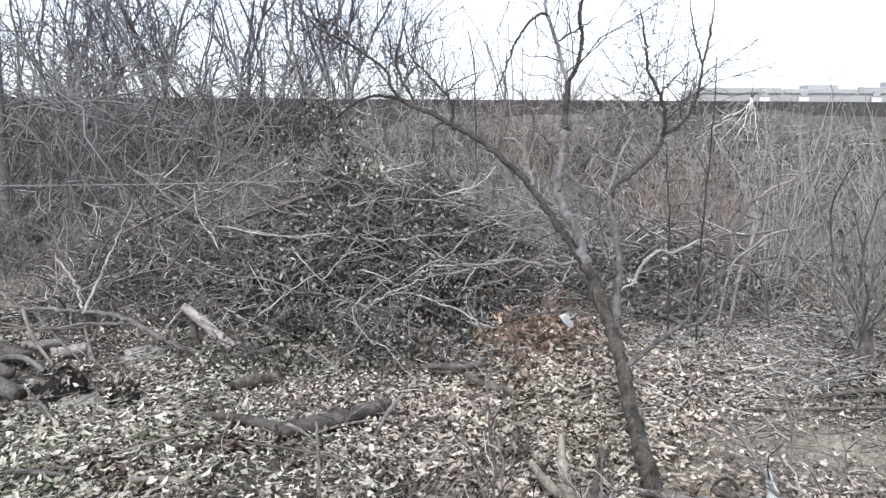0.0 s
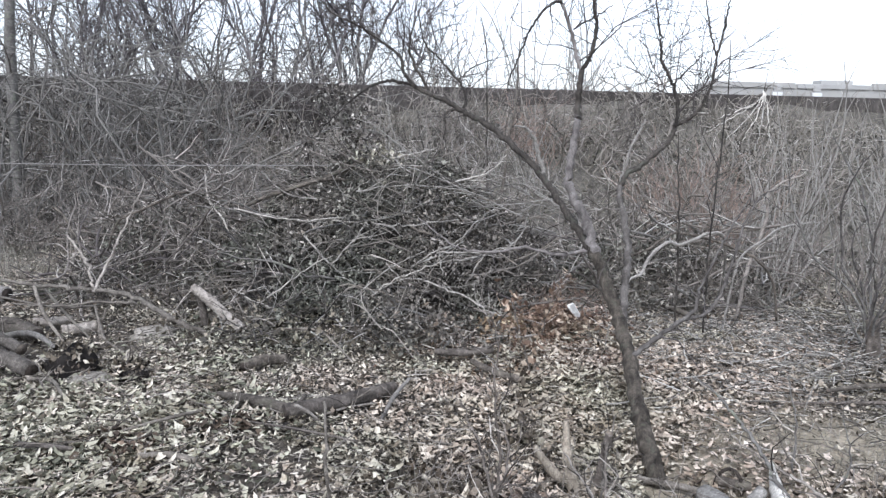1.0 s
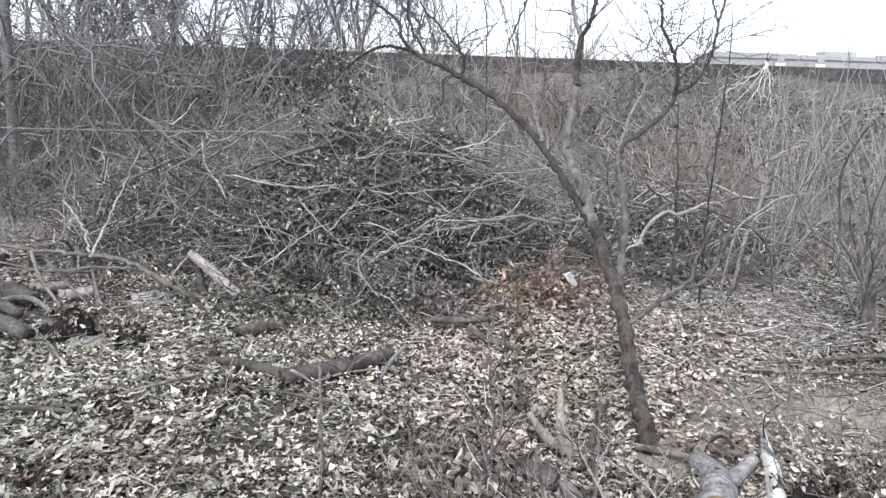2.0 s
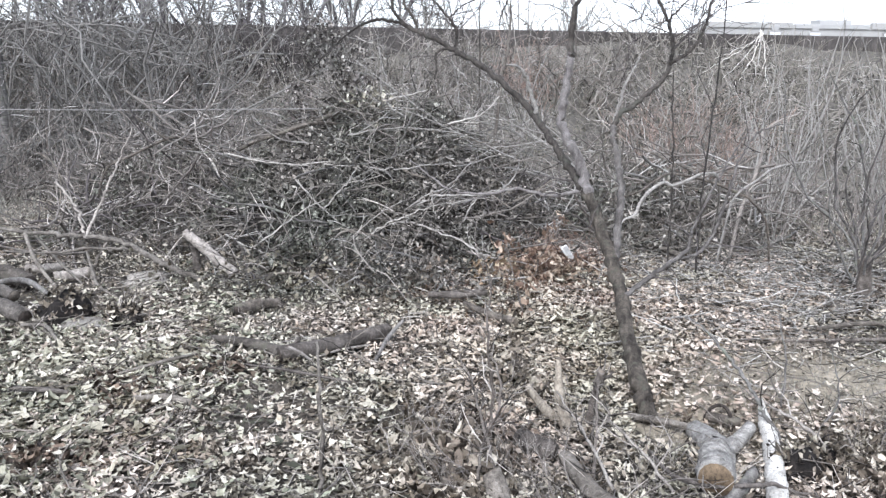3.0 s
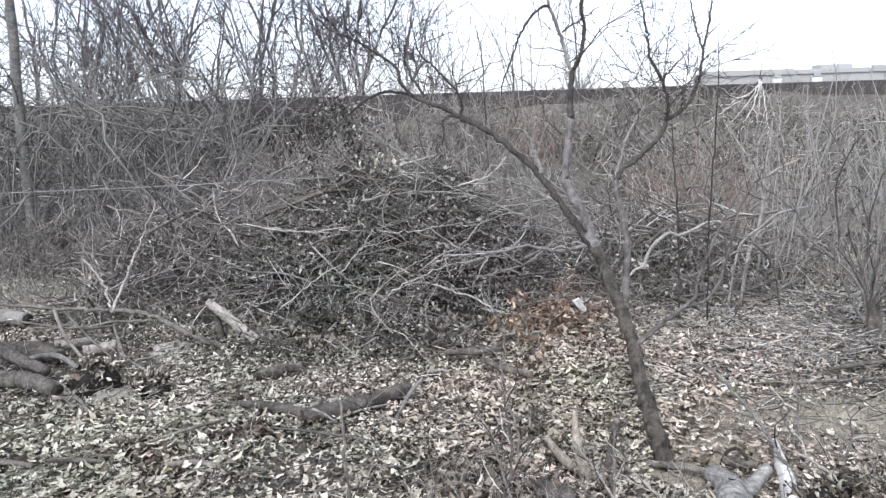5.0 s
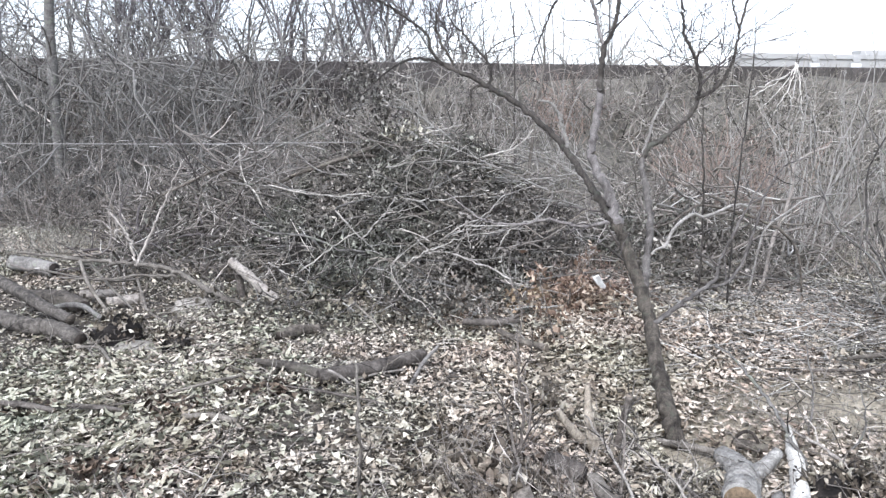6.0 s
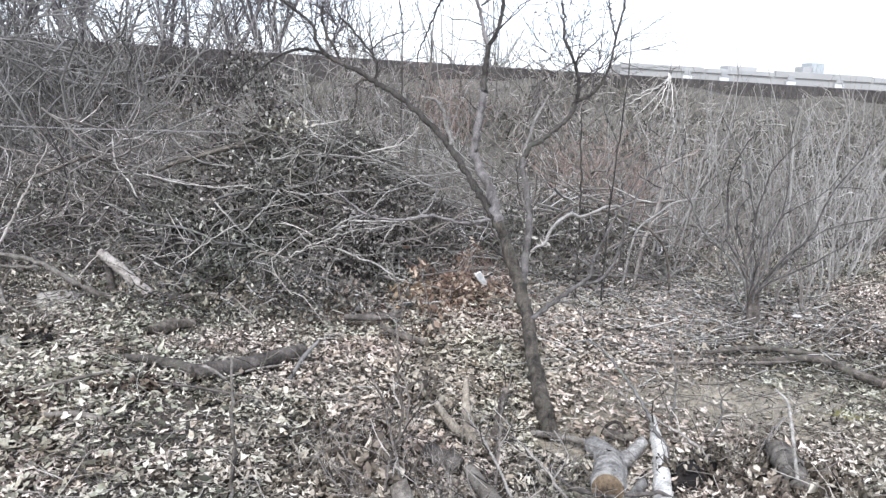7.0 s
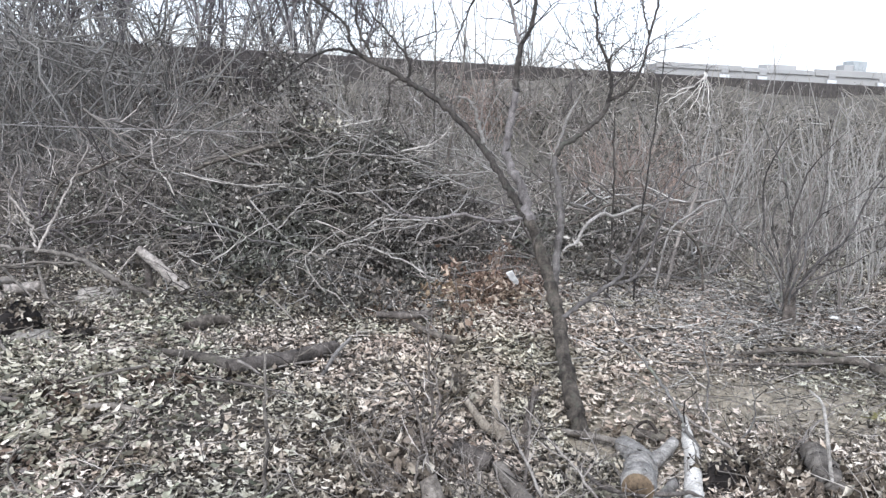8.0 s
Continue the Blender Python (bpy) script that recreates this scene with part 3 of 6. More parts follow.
def young_tree():
    tree = thing("young_tree", (0.996, 3.45, -0.12), "leaning leafless young tree with dark bark and crooked limbs", "tree")
    limb("trunk", [(1.004, 3.42, -0.19), (0.989, 3.47, -0.076), (0.962, 3.57, 0.043), (0.945, 3.74, 0.194), (0.938, 3.95, 0.364), (0.91, 4.08, 0.497), (0.873, 4.18, 0.629), (0.829, 4.28, 0.766), (0.778, 4.35, 0.871)],
         [0.0626, 0.0478, 0.0414, 0.0391, 0.0368, 0.0368, 0.0359, 0.0340, 0.0294], tree, M_TRUNK, 1, 16, rough=0.005)
    limb("limb", [(0.79, 4.34, 0.845), (0.731, 4.39, 0.928), (0.651, 4.45, 1.042), (0.55, 4.55, 1.193), (0.464, 4.62, 1.304), (0.34, 4.7, 1.411), (0.205, 4.78, 1.52), (0.068, 4.86, 1.591), (-0.072, 4.92, 1.671), (-0.19, 4.97, 1.712), (-0.27, 5.0, 1.76)],
         [0.0276, 0.0230, 0.0202, 0.0202, 0.0184, 0.0184, 0.0179, 0.0170, 0.0166, 0.0147, 0.0133], tree, M_BARK, 2, 12, (0.3, 0.3, 2, 0.0028), rough=0.004)
    limb("limb", [(0.805, 4.33, 0.82), (0.748, 4.36, 1.007), (0.678, 4.36, 1.133), (0.64, 4.37, 1.242), (0.656, 4.38, 1.398), (0.673, 4.38, 1.553), (0.675, 4.385, 1.6)],
         [0.0285, 0.0276, 0.0248, 0.0230, 0.0221, 0.0193, 0.0179], tree, M_BARK_PALE, 3, 12, rough=0.004)
    # upper part of the limb: contrast against the bright sky put into darker bark
    limb("limb", [(0.674, 4.384, 1.59), (0.676, 4.39, 1.706), (0.687, 4.4, 1.84)], [0.0189, 0.0166, 0.0152], tree, M_BARK, 14, 12, rough=0.003)
    limb("limb", [(0.92, 4.05, 0.45), (0.943, 4.14, 0.608), (0.957, 4.2, 0.737), (0.975, 4.28, 0.881), (0.965, 4.34, 0.998), (0.949, 4.38, 1.105), (0.935, 4.42, 1.205)],
         [0.0239, 0.0216, 0.0198, 0.0198, 0.0189, 0.0166, 0.0156], tree, M_STEM, 6, 12, rough=0.004)
    thin = [
        ([(-0.259, 5.0, 1.753), (-0.323, 5.0, 1.772), (-0.431, 5.02, 1.778), (-0.541, 5.05, 1.743), (-0.616, 5.08, 1.7), (-0.743, 5.1, 1.591), (-0.865, 5.15, 1.481)], [0.013, 0.012, 0.009, 0.004], M_BARK, (0.22, 0.22, 1, 0.003)),
        ([(-0.27, 5.0, 1.76), (-0.331, 5.0, 1.834), (-0.354, 5.02, 1.928), (-0.435, 5.05, 1.997), (-0.527, 5.08, 2.057), (-0.618, 5.1, 2.119), (-0.768, 5.15, 2.185), (-0.884, 5.2, 2.283)], [0.015, 0.012, 0.01, 0.005], M_BARK, (0.062, 0.504, 2, 0.0028)),
        ([(-0.187, 4.97, 1.719), (-0.198, 4.97, 1.78), (-0.259, 4.97, 1.861), (-0.293, 5.0, 1.979), (-0.287, 5.0, 2.08), (-0.247, 5.0, 2.189), (-0.218, 5.02, 2.319)], [0.013, 0.011, 0.007, 0.004], M_BARK, (0.07, 0.456, 2, 0.0027)),
        ([(0.054, 4.87, 1.598), (0.059, 4.87, 1.7), (0.037, 4.88, 1.757), (-0.041, 4.9, 1.848), (-0.119, 4.92, 1.932), (-0.193, 4.95, 2.003), (-0.23, 4.97, 2.112), (-0.258, 5.0, 2.249)], [0.012, 0.01, 0.007, 0.003], M_BARK, (0.058, 0.456, 2, 0.0027)),
        ([(0.006, 4.88, 1.618), (-0.05, 4.88, 1.596), (-0.066, 4.86, 1.562), (-0.058, 4.84, 1.508), (-0.07, 4.82, 1.433)], [0.01, 0.008, 0.006], M_BARK, (0.12, 0.1, 1, 0.0023)),
        ([(0.013, 4.9, 1.781), (0.056, 4.9, 1.836), (0.132, 4.92, 1.885), (0.234, 4.92, 1.921), (0.337, 4.92, 1.956)], [0.006, 0.005, 0.002], M_BARK, (0.14, 0.2, 2, 0.0023)),
        ([(0.527, 4.57, 1.25), (0.495, 4.56, 1.348), (0.45, 4.55, 1.464), (0.402, 4.54, 1.515), (0.336, 4.52, 1.527)], [0.016, 0.015, 0.013, 0.009, 0.006], M_PEELED, None),
        ([(0.684, 4.4, 1.828), (0.652, 4.41, 1.942), (0.618, 4.42, 2.05), (0.58, 4.43, 2.157), (0.535, 4.45, 2.335), (0.513, 4.47, 2.542)], [0.015, 0.013, 0.012, 0.007], M_BARK_PALE, (0.12, 0.504, 2, 0.0028)),
        ([(0.687, 4.4, 1.834), (0.721, 4.4, 1.894), (0.749, 4.41, 1.985), (0.76, 4.42, 2.084), (0.741, 4.43, 2.189), (0.776, 4.44, 2.366), (0.812, 4.45, 2.57)], [0.017, 0.015, 0.013, 0.007], M_BARK, (0.12, 0.504, 2, 0.0028)),
        ([(0.633, 4.42, 2.056), (0.692, 4.4, 2.096), (0.754, 4.38, 2.13), (0.832, 4.36, 2.181)], [0.007, 0.006, 0.003], M_BARK, (0.12, 0.2, 2, 0.0023)),
        ([(0.569, 4.43, 2.198), (0.522, 4.42, 2.196), (0.465, 4.41, 2.153), (0.403, 4.4, 2.062), (0.361, 4.4, 1.972), (0.327, 4.4, 1.876), (0.293, 4.4, 1.797), (0.283, 4.4, 1.715)], [0.01, 0.009, 0.006, 0.003], M_BARK, (0.07, 0.16, 2, 0.0026)),
        ([(0.945, 4.43, 1.227), (0.975, 4.45, 1.331), (0.997, 4.46, 1.423), (1.038, 4.48, 1.502), (1.079, 4.5, 1.581)], [0.012, 0.011, 0.009, 0.005], M_PEELED, None),
        ([(0.935, 4.42, 1.2), (0.98, 4.43, 1.279), (1.043, 4.45, 1.31), (1.123, 4.47, 1.377), (1.206, 4.5, 1.447), (1.248, 4.52, 1.514), (1.258, 4.53, 1.555)], [0.019, 0.018, 0.017, 0.016], M_BARK, None),
        ([(1.258, 4.53, 1.545), (1.268, 4.54, 1.625), (1.259, 4.55, 1.704), (1.237, 4.56, 1.776), (1.2, 4.57, 1.851), (1.166, 4.58, 1.913), (1.16, 4.58, 2.0), (1.14, 4.58, 2.108), (1.12, 4.6, 2.247)], [0.014, 0.013, 0.012, 0.01, 0.006], M_BARK, (0.042, 0.504, 2, 0.0027)),
        ([(1.255, 4.53, 1.549), (1.307, 4.54, 1.575), (1.362, 4.55, 1.608), (1.406, 4.56, 1.666), (1.442, 4.57, 1.73), (1.467, 4.58, 1.825), (1.479, 4.58, 1.95)], [0.014, 0.013, 0.011, 0.009], M_BARK, (0.16, 0.2, 1, 0.0026)),
        ([(1.479, 4.58, 1.945), (1.443, 4.58, 2.036), (1.42, 4.58, 2.127), (1.398, 4.58, 2.249), (1.362, 4.58, 2.428)], [0.008, 0.007, 0.003], M_BARK, (0.1, 0.14, 1, 0.0023)),
        ([(1.479, 4.58, 1.945), (1.5, 4.58, 2.043), (1.517, 4.58, 2.144), (1.533, 4.6, 2.253), (1.537, 4.6, 2.464)], [0.009, 0.008, 0.003], M_BARK, (0.1, 0.14, 1, 0.0023)),
        ([(1.237, 4.56, 1.782), (1.284, 4.54, 1.838), (1.337, 4.52, 1.9), (1.38, 4.5, 1.961)], [0.008, 0.006, 0.003], M_BARK, (0.06, 0.28, 2, 0.0023)),
        ([(0.776, 4.34, 0.845), (0.629, 4.4, 0.807), (0.523, 4.46, 0.808), (0.413, 4.52, 0.822), (0.253, 4.6, 0.777), (0.051, 4.7, 0.776), (-0.073, 4.8, 0.835), (-0.222, 4.95, 0.925)], [0.014, 0.013, 0.011, 0.008, 0.005], M_BARK_PALE, (0.25, 0.25, 2, 0.0035)),
        ([(0.84, 4.19, 0.64), (0.717, 4.22, 0.728), (0.65, 4.25, 0.736), (0.58, 4.3, 0.766)], [0.009, 0.007, 0.003], M_BARK, (0.14, 0.15, 1, 0.0023)),
        ([(0.945, 3.92, 0.36), (1.065, 3.97, 0.433), (1.147, 4.0, 0.487), (1.23, 4.03, 0.538), (1.298, 4.06, 0.583), (1.321, 4.08, 0.661), (1.336, 4.1, 0.7), (1.422, 4.14, 0.867), (1.507, 4.18, 1.034), (1.602, 4.2, 1.182)], [0.018, 0.015, 0.013, 0.01, 0.007, 0.004], M_STEM, (0.3, 0.24, 1, 0.003)),
        ([(1.252, 4.04, 0.537), (1.371, 4.1, 0.556), (1.451, 4.15, 0.618), (1.505, 4.2, 0.726), (1.557, 4.25, 0.853), (1.615, 4.3, 1.022), (1.676, 4.32, 1.133), (1.741, 4.35, 1.196), (1.905, 4.4, 1.236)], [0.013, 0.011, 0.009, 0.007, 0.004], M_STEM, (0.22, 0.36, 1, 0.003)),
        ([(1.322, 4.08, 0.652), (1.256, 4.07, 0.703), (1.179, 4.06, 0.741)], [0.006, 0.005, 0.002], M_STEM, (0.1, 0.15, 1, 0.0023)),
    ]
    for k, (pts, rr, skin, tw) in enumerate(thin):
        limb("branch", pts, [0.8 * r for r in rr], tree, skin, 20 + k, 8, tw, rough=0.003)


young_tree()

# ---- logs and cut wood ----


def log(name, points, radii, material, label, category="log", sides=16, seed=0, rough=0.1, cut=None, stubs=0, group=""):
    """A lying or leaning piece of wood: uneven round bark, sawn or broken ends, side stubs."""
    rng = np.random.default_rng(seed + 500)
    base = np.array(points).mean(0)
    base[2] = np.min(np.array(points)[:, 2])
    ob = thing(name, base.tolist(), label, category, group)
    line = curve_through(np.array(points) - base, 14)
    k = len(line)
    line[1:-1] += rng.normal(0, 0.03 * max(radii), (k - 2, 3))
    r = 0.87 * np.interp(np.linspace(0, 1, k), np.linspace(0, 1, len(radii)), radii)
    t = Tubes()
    t.add(line, r, sides)
    v = t.v[0].reshape(k, sides, 3)
    swell = 1 + rough * (np.sin(np.arange(sides) * 2 * math.pi / sides * 2 + rng.uniform(0, 6))[None] * 0.7 + rng.normal(0, 0.55, (k, sides)))
    t.v[0] = (line[:, None] + (v - line[:, None]) * swell[..., None]).reshape(-1, 3)
    part("bark", t, material, ob)
    for end, n in ((0, 1), (-1, -2)):
        way = line[end] - line[n]
        way /= np.linalg.norm(way)
        c = Tubes()
        c.add([line[end] - way * 0.004, line[end] + way * 0.003], [r[end] * 0.93, r[end] * 0.9], sides)
        part("cut_end" if cut else "broken_end", c, cut or M_CUT, ob)
    for s in range(stubs):
        i = rng.integers(2, k - 2)
        way = side_way(rng, (line[i + 1] - line[i]) / np.linalg.norm(line[i + 1] - line[i]), 0.9)
        way[2] = abs(way[2])
        c = Tubes()
        c.add(wander(rng, line[i], way, 0.05 + r[i] * 2.2, 3, 0.1), [r[i] * 0.4, r[i] * 0.22], 7)
        part("stub", c, material, ob)
    return ob


M_END = bark("weathered_end_grain", (0.07, 0.055, 0.045), (0.15, 0.125, 0.1), (0.25, 0.21, 0.17), 40.0, 10.0, None, 0.5, 0.003)
M_END_DARK = bark("rotten_end_grain", (0.012, 0.01, 0.008), (0.035, 0.028, 0.023), (0.075, 0.06, 0.05), 40.0, 10.0, None, 0.6, 0.004)

log("fallen_log", [(-0.83, 3.73, 0.08), (-0.687, 3.796, 0.082), (-0.55, 3.913, 0.075), (-0.405, 4.056, 0.07), (-0.3, 4.147, 0.078)], [0.046, 0.054, 0.05, 0.048, 0.046, 0.04], M_LOG, "brown fallen log with a dark rotten end on dead leaves", seed=1, rough=0.13, stubs=1, cut=M_END_DARK)
log("broken_branch", [(-1.24, 3.99, 0.07), (-1.042, 3.885, 0.085), (-0.93, 3.83, 0.085), (-0.8, 3.75, 0.08)], [0.016, 0.03, 0.03, 0.034], M_LOG_DARK, "splintered brown branch lying beside the fallen log", "branch", seed=2, cut=M_END)
log("forked_stick", [(-0.765, 3.66, 0.15), (-0.699, 3.673, 0.11), (-0.62, 3.7, 0.03)], [0.01, 0.01, 0.006], M_LOG_PALE, "thin pale stick leaning on the fallen log", "stick", 7, seed=3, cut=M_END)
log("forked_stick", [(-0.69, 3.72, 0.05), (-0.548, 3.85, 0.06), (-0.388, 3.97, 0.05)], [0.007, 0.009, 0.006], M_LOG_PALE, "thin pale stick lying along the fallen log", "stick", 7, seed=45, cut=M_END)
log("forked_stick", [(-0.215, 4.12, 0.14), (-0.282, 4.037, 0.085), (-0.32, 3.906, 0.05), (-0.355, 3.76, 0.015)], [0.01, 0.014, 0.014, 0.012], M_LOG_GREY, "thin grey stick leaning against the fallen log", "stick", 7, seed=4, cut=M_END)
log("leaning_log", [(-1.8, 5.31, 0.345), (-1.715, 5.29, 0.285), (-1.62, 5.25, 0.222), (-1.44, 5.2, 0.08)], [0.036, 0.043, 0.044, 0.047], M_LOG_PALE, "pale tan barked log leaning up out of the brush pile", seed=5, cut=M_END)
log("log_prop", [(-1.73, 5.33, 0.0), (-1.74, 5.33, 0.14), (-1.76, 5.33, 0.28)], [0.035, 0.03, 0.026], M_LOG, "dark upright stump propping the leaning pale log", "stump", 9, seed=6, cut=M_END)
log("short_log", [(-1.22, 4.43, 0.075), (-1.142, 4.55, 0.075), (-1.02, 4.65, 0.06)], [0.036, 0.04, 0.03], M_LOG_DARK, "short brown log half buried in leaves", seed=7, cut=M_END_DARK)
log("stick", [(-0.09, 4.83, 0.075), (0.1, 4.82, 0.08), (0.28, 4.87, 0.085)], [0.026, 0.03, 0.025], M_LOG, "short dark brown stick on the leaves", "stick", 9, seed=8, cut=M_END, stubs=1)
log("stick", [(0.137, 4.636, 0.08), (0.278, 4.47, 0.07), (0.42, 4.37, 0.06)], [0.02, 0.027, 0.03], M_LOG_DARK, "dark bent stick lying on dead leaves", "stick", 9, seed=9, cut=M_END)

# the pile of logs at the side
log("pile_log", [(-3.3, 4.75, 0.07), (-2.899, 4.534, 0.065), (-2.698, 4.495, 0.065), (-2.43, 4.32, 0.05)], [0.058, 0.06, 0.06, 0.052], M_LOG_OLD, "thick grey-brown log in a pile of cut wood", seed=10, cut=M_END_DARK, group="log pile")
log("pile_log", [(-3.35, 5.0, 0.24), (-3.031, 4.801, 0.18), (-2.843, 4.689, 0.14), (-2.64, 4.6, 0.09)], [0.05, 0.05, 0.048, 0.044], M_LOG_OLD, "grey-brown log resting across another in a wood pile", seed=11, cut=M_END, group="log pile")
log("pile_log", [(-2.99, 4.981, 0.05), (-2.793, 4.878, 0.11), (-2.637, 4.798, 0.12), (-2.5, 4.75, 0.05)], [0.02, 0.021, 0.02, 0.016], M_LOG_GREY, "thin arched branch in a pile of cut wood", "branch", seed=12, cut=M_END, group="log pile")
log("pile_log", [(-2.96, 5.351, 0.06), (-2.82, 5.35, 0.065), (-2.72, 5.43, 0.06)], [0.032, 0.034, 0.03], M_LOG_PALE, "short pale sawn log beside a wood pile", seed=13, cut=M_END, group="log pile")
log("pile_log", [(-2.66, 5.14, 0.06), (-2.542, 5.201, 0.062), (-2.45, 5.29, 0.06)], [0.04, 0.042, 0.04], M_LOG_PALE, "short grey sawn log beside a wood pile", seed=14, cut=M_END, group="log pile")
log("pile_log", [(-3.25, 5.196, 0.06), (-2.972, 5.101, 0.08), (-2.75, 4.99, 0.06)], [0.07, 0.075, 0.06], M_LOG_DARK, "dark brown log stump in a pile of cut wood", seed=16, cut=M_END_DARK, group="log pile")
log("pile_log", [(-4.0, 6.2, 0.09), (-3.766, 6.088, 0.1), (-3.49, 5.949, 0.1)], [0.065, 0.066, 0.062], M_LOG_GREY, "grey lichened log end behind a wood pile", seed=17, cut=M_END_DARK, group="log pile")
for pts, r in (([(-3.001, 5.454, 0.287), (-2.797, 5.156, 0.2), (-2.652, 4.999, 0.13), (-2.49, 4.85, 0.05)], 0.014), ([(-3.051, 5.671, 0.235), (-2.661, 5.236, 0.14), (-2.42, 5.04, 0.04)], 0.011),
               ([(-2.55, 5.42, 0.16), (-2.354, 5.062, 0.11), (-2.261, 4.917, 0.07), (-2.07, 4.75, 0.04)], 0.011), ([(-3.4, 5.6, 0.18), (-2.848, 5.379, 0.163), (-2.574, 5.429, 0.162), (-2.529, 5.577, 0.16), (-2.28, 5.5, 0.16)], 0.01),
               ([(-2.4, 4.22, 0.04), (-2.237, 4.161, 0.06), (-2.092, 3.988, 0.05), (-1.96, 3.82, 0.03)], 0.011)):
    log("stick", pts, [r, r * 1.1, r * 0.7], M_LOG_TAN, "crooked brown stick thrown across a wood pile", "stick", 7, seed=int(abs(pts[1][0]) * 1000), cut=M_END)

# the long dead branch with an upright fork
fork = thing("dead_branch", (-2.6, 5.6, 0.0), "long grey dead branch with an upright fork lying on leaves", "branch")
for nm, pts, rr, sd in (("stem", [(-1.66, 5.13, 0.06), (-1.765, 5.15, 0.1), (-1.923, 5.2, 0.15), (-2.114, 5.3, 0.215), (-2.34, 5.4, 0.265), (-2.546, 5.45, 0.275), (-2.77, 5.5, 0.27), (-3.19, 5.6, 0.28), (-3.6, 5.65, 0.3)], [0.018, 0.021, 0.021, 0.019, 0.016, 0.013, 0.01], 31),
                        ("fork_arm", [(-2.57, 5.44, 0.26), (-2.62, 5.52, 0.36), (-2.67, 5.55, 0.48), (-2.81, 5.6, 0.64)], [0.012, 0.011, 0.008], 32),
                        ("fork_arm", [(-2.56, 5.44, 0.26), (-2.52, 5.58, 0.45), (-2.47, 5.66, 0.6), (-2.42, 5.75, 0.75), (-2.33, 5.85, 1.02)], [0.011, 0.01, 0.008, 0.004], 33),
                        ("side_branch", [(-2.2, 5.3, 0.22), (-2.44, 5.28, 0.23), (-2.74, 5.25, 0.2), (-3.08, 5.3, 0.2)], [0.011, 0.009, 0.006], 34),
                        ("side_branch", [(-2.38, 5.38, 0.25), (-2.43, 5.2, 0.07), (-2.17, 4.84, 0.04), (-1.9, 4.72, 0.035), (-1.67, 4.9, 0.05)], [0.009, 0.008, 0.005], 35)):
    limb(nm, pts, rr, fork, M_LOG_PALE if sd in (32, 33) else M_LOG_TAN, sd, 8, (0.22, 0.35, 2, 0.004) if sd in (31, 34) else None, rough=0.006)

for pts, rr, mat, lab in (([(-2.35, 3.3, 0.02), (-2.15, 3.26, 0.03), (-1.99, 3.22, 0.025)], [0.012, 0.014, 0.011], M_LOG, "dark damp stick half buried in leaves"),
                          ([(-1.94, 3.29, 0.02), (-1.8, 3.27, 0.025), (-1.68, 3.26, 0.02)], [0.009, 0.011, 0.008], M_LOG, "short dark stick half buried in leaves"),
                          ([(-1.36, 3.2, 0.02), (-1.22, 3.2, 0.03), (-1.1, 3.17, 0.02)], [0.012, 0.014, 0.012], M_LOG_TAN, "short brown stick half buried in leaves"),
                          ([(-1.52, 3.43, 0.04), (-1.33, 3.59, 0.05), (-1.25, 3.74, 0.02)], [0.006, 0.008, 0.006], M_LOG_TAN, "thin pale stick lying on leaves"),
                          ([(-1.17, 5.1, 0.07), (-0.89, 5.0, 0.1), (-0.72, 4.8, 0.06), (-0.59, 4.6, 0.01)], [0.006, 0.007, 0.005], M_LOG_TAN, "thin bowed stick before the brush pile"),
                          ([(-0.98, 3.62, 0.02), (-0.72, 3.5, 0.04), (-0.42, 3.42, 0.02)], [0.005, 0.006, 0.004], M_LOG, "thin dark stick lying on leaves")):
    log("stick", [(x, y, z + 0.05) for x, y, z in pts], [1.35 * r for r in rr], mat, lab, "stick", 7, seed=int(abs(pts[0][0]) * 100), cut=M_END)

# cut wood in the near ground
cutlog = log("sawn_log", [(1.065, 2.72, -0.005), (1.13, 2.9, -0.03), (1.2, 3.09, -0.06)], [0.084, 0.082, 0.084, 0.07], M_LICHEN, "grey mottled forked log with an orange-brown sawn end", seed=20, cut=M_CUT)
for pts, rr in (([(1.19, 3.05, -0.062), (1.185, 3.16, -0.066), (1.155, 3.27, -0.066)], [0.064, 0.06, 0.045]), ([(1.22, 3.06, -0.065), (1.312, 3.14, -0.05), (1.388, 3.215, -0.02)], [0.044, 0.034, 0.027])):
    c = Tubes()
    c.add(curve_through(np.array(pts) - np.array(cutlog.location), 6), rr, 12)
    part("fork_arm", c, M_LICHEN, cutlog)
end = np.array((1.065, 2.72, -0.005)) - np.array(cutlog.location)
for k, (a, d) in enumerate(((0.4, 0.5), (1.9, 0.3), (3.3, 0.55), (4.6, 0.4))):
    c = Tubes()
    q = end + np.array((-0.34, -0.93, 0.13)) * 0.004 + d * 0.066 * np.array((0.93 * math.cos(a), -0.37 * math.cos(a), math.sin(a)))
    c.add([end + np.array((-0.34, -0.93, 0.13)) * 0.004, q], [0.0018, 0.001], 4)
    part("crack", c, M_END_DARK, cutlog)
log("birch_log", [(1.499, 3.401, 0.03), (1.469, 3.26, -0.02), (1.429, 3.077, -0.045), (1.335, 2.803, -0.045), (1.243, 2.556, -0.03), (1.12, 2.25, -0.01), (1.0, 1.95, 0.02)], [0.01, 0.033, 0.042, 0.046, 0.046, 0.046, 0.046], M_BIRCH, "pale peeled birch log tapering to a point", seed=21, cut=M_END)
birch = bpy.data.objects["birch_log"]
rng = np.random.default_rng(81)
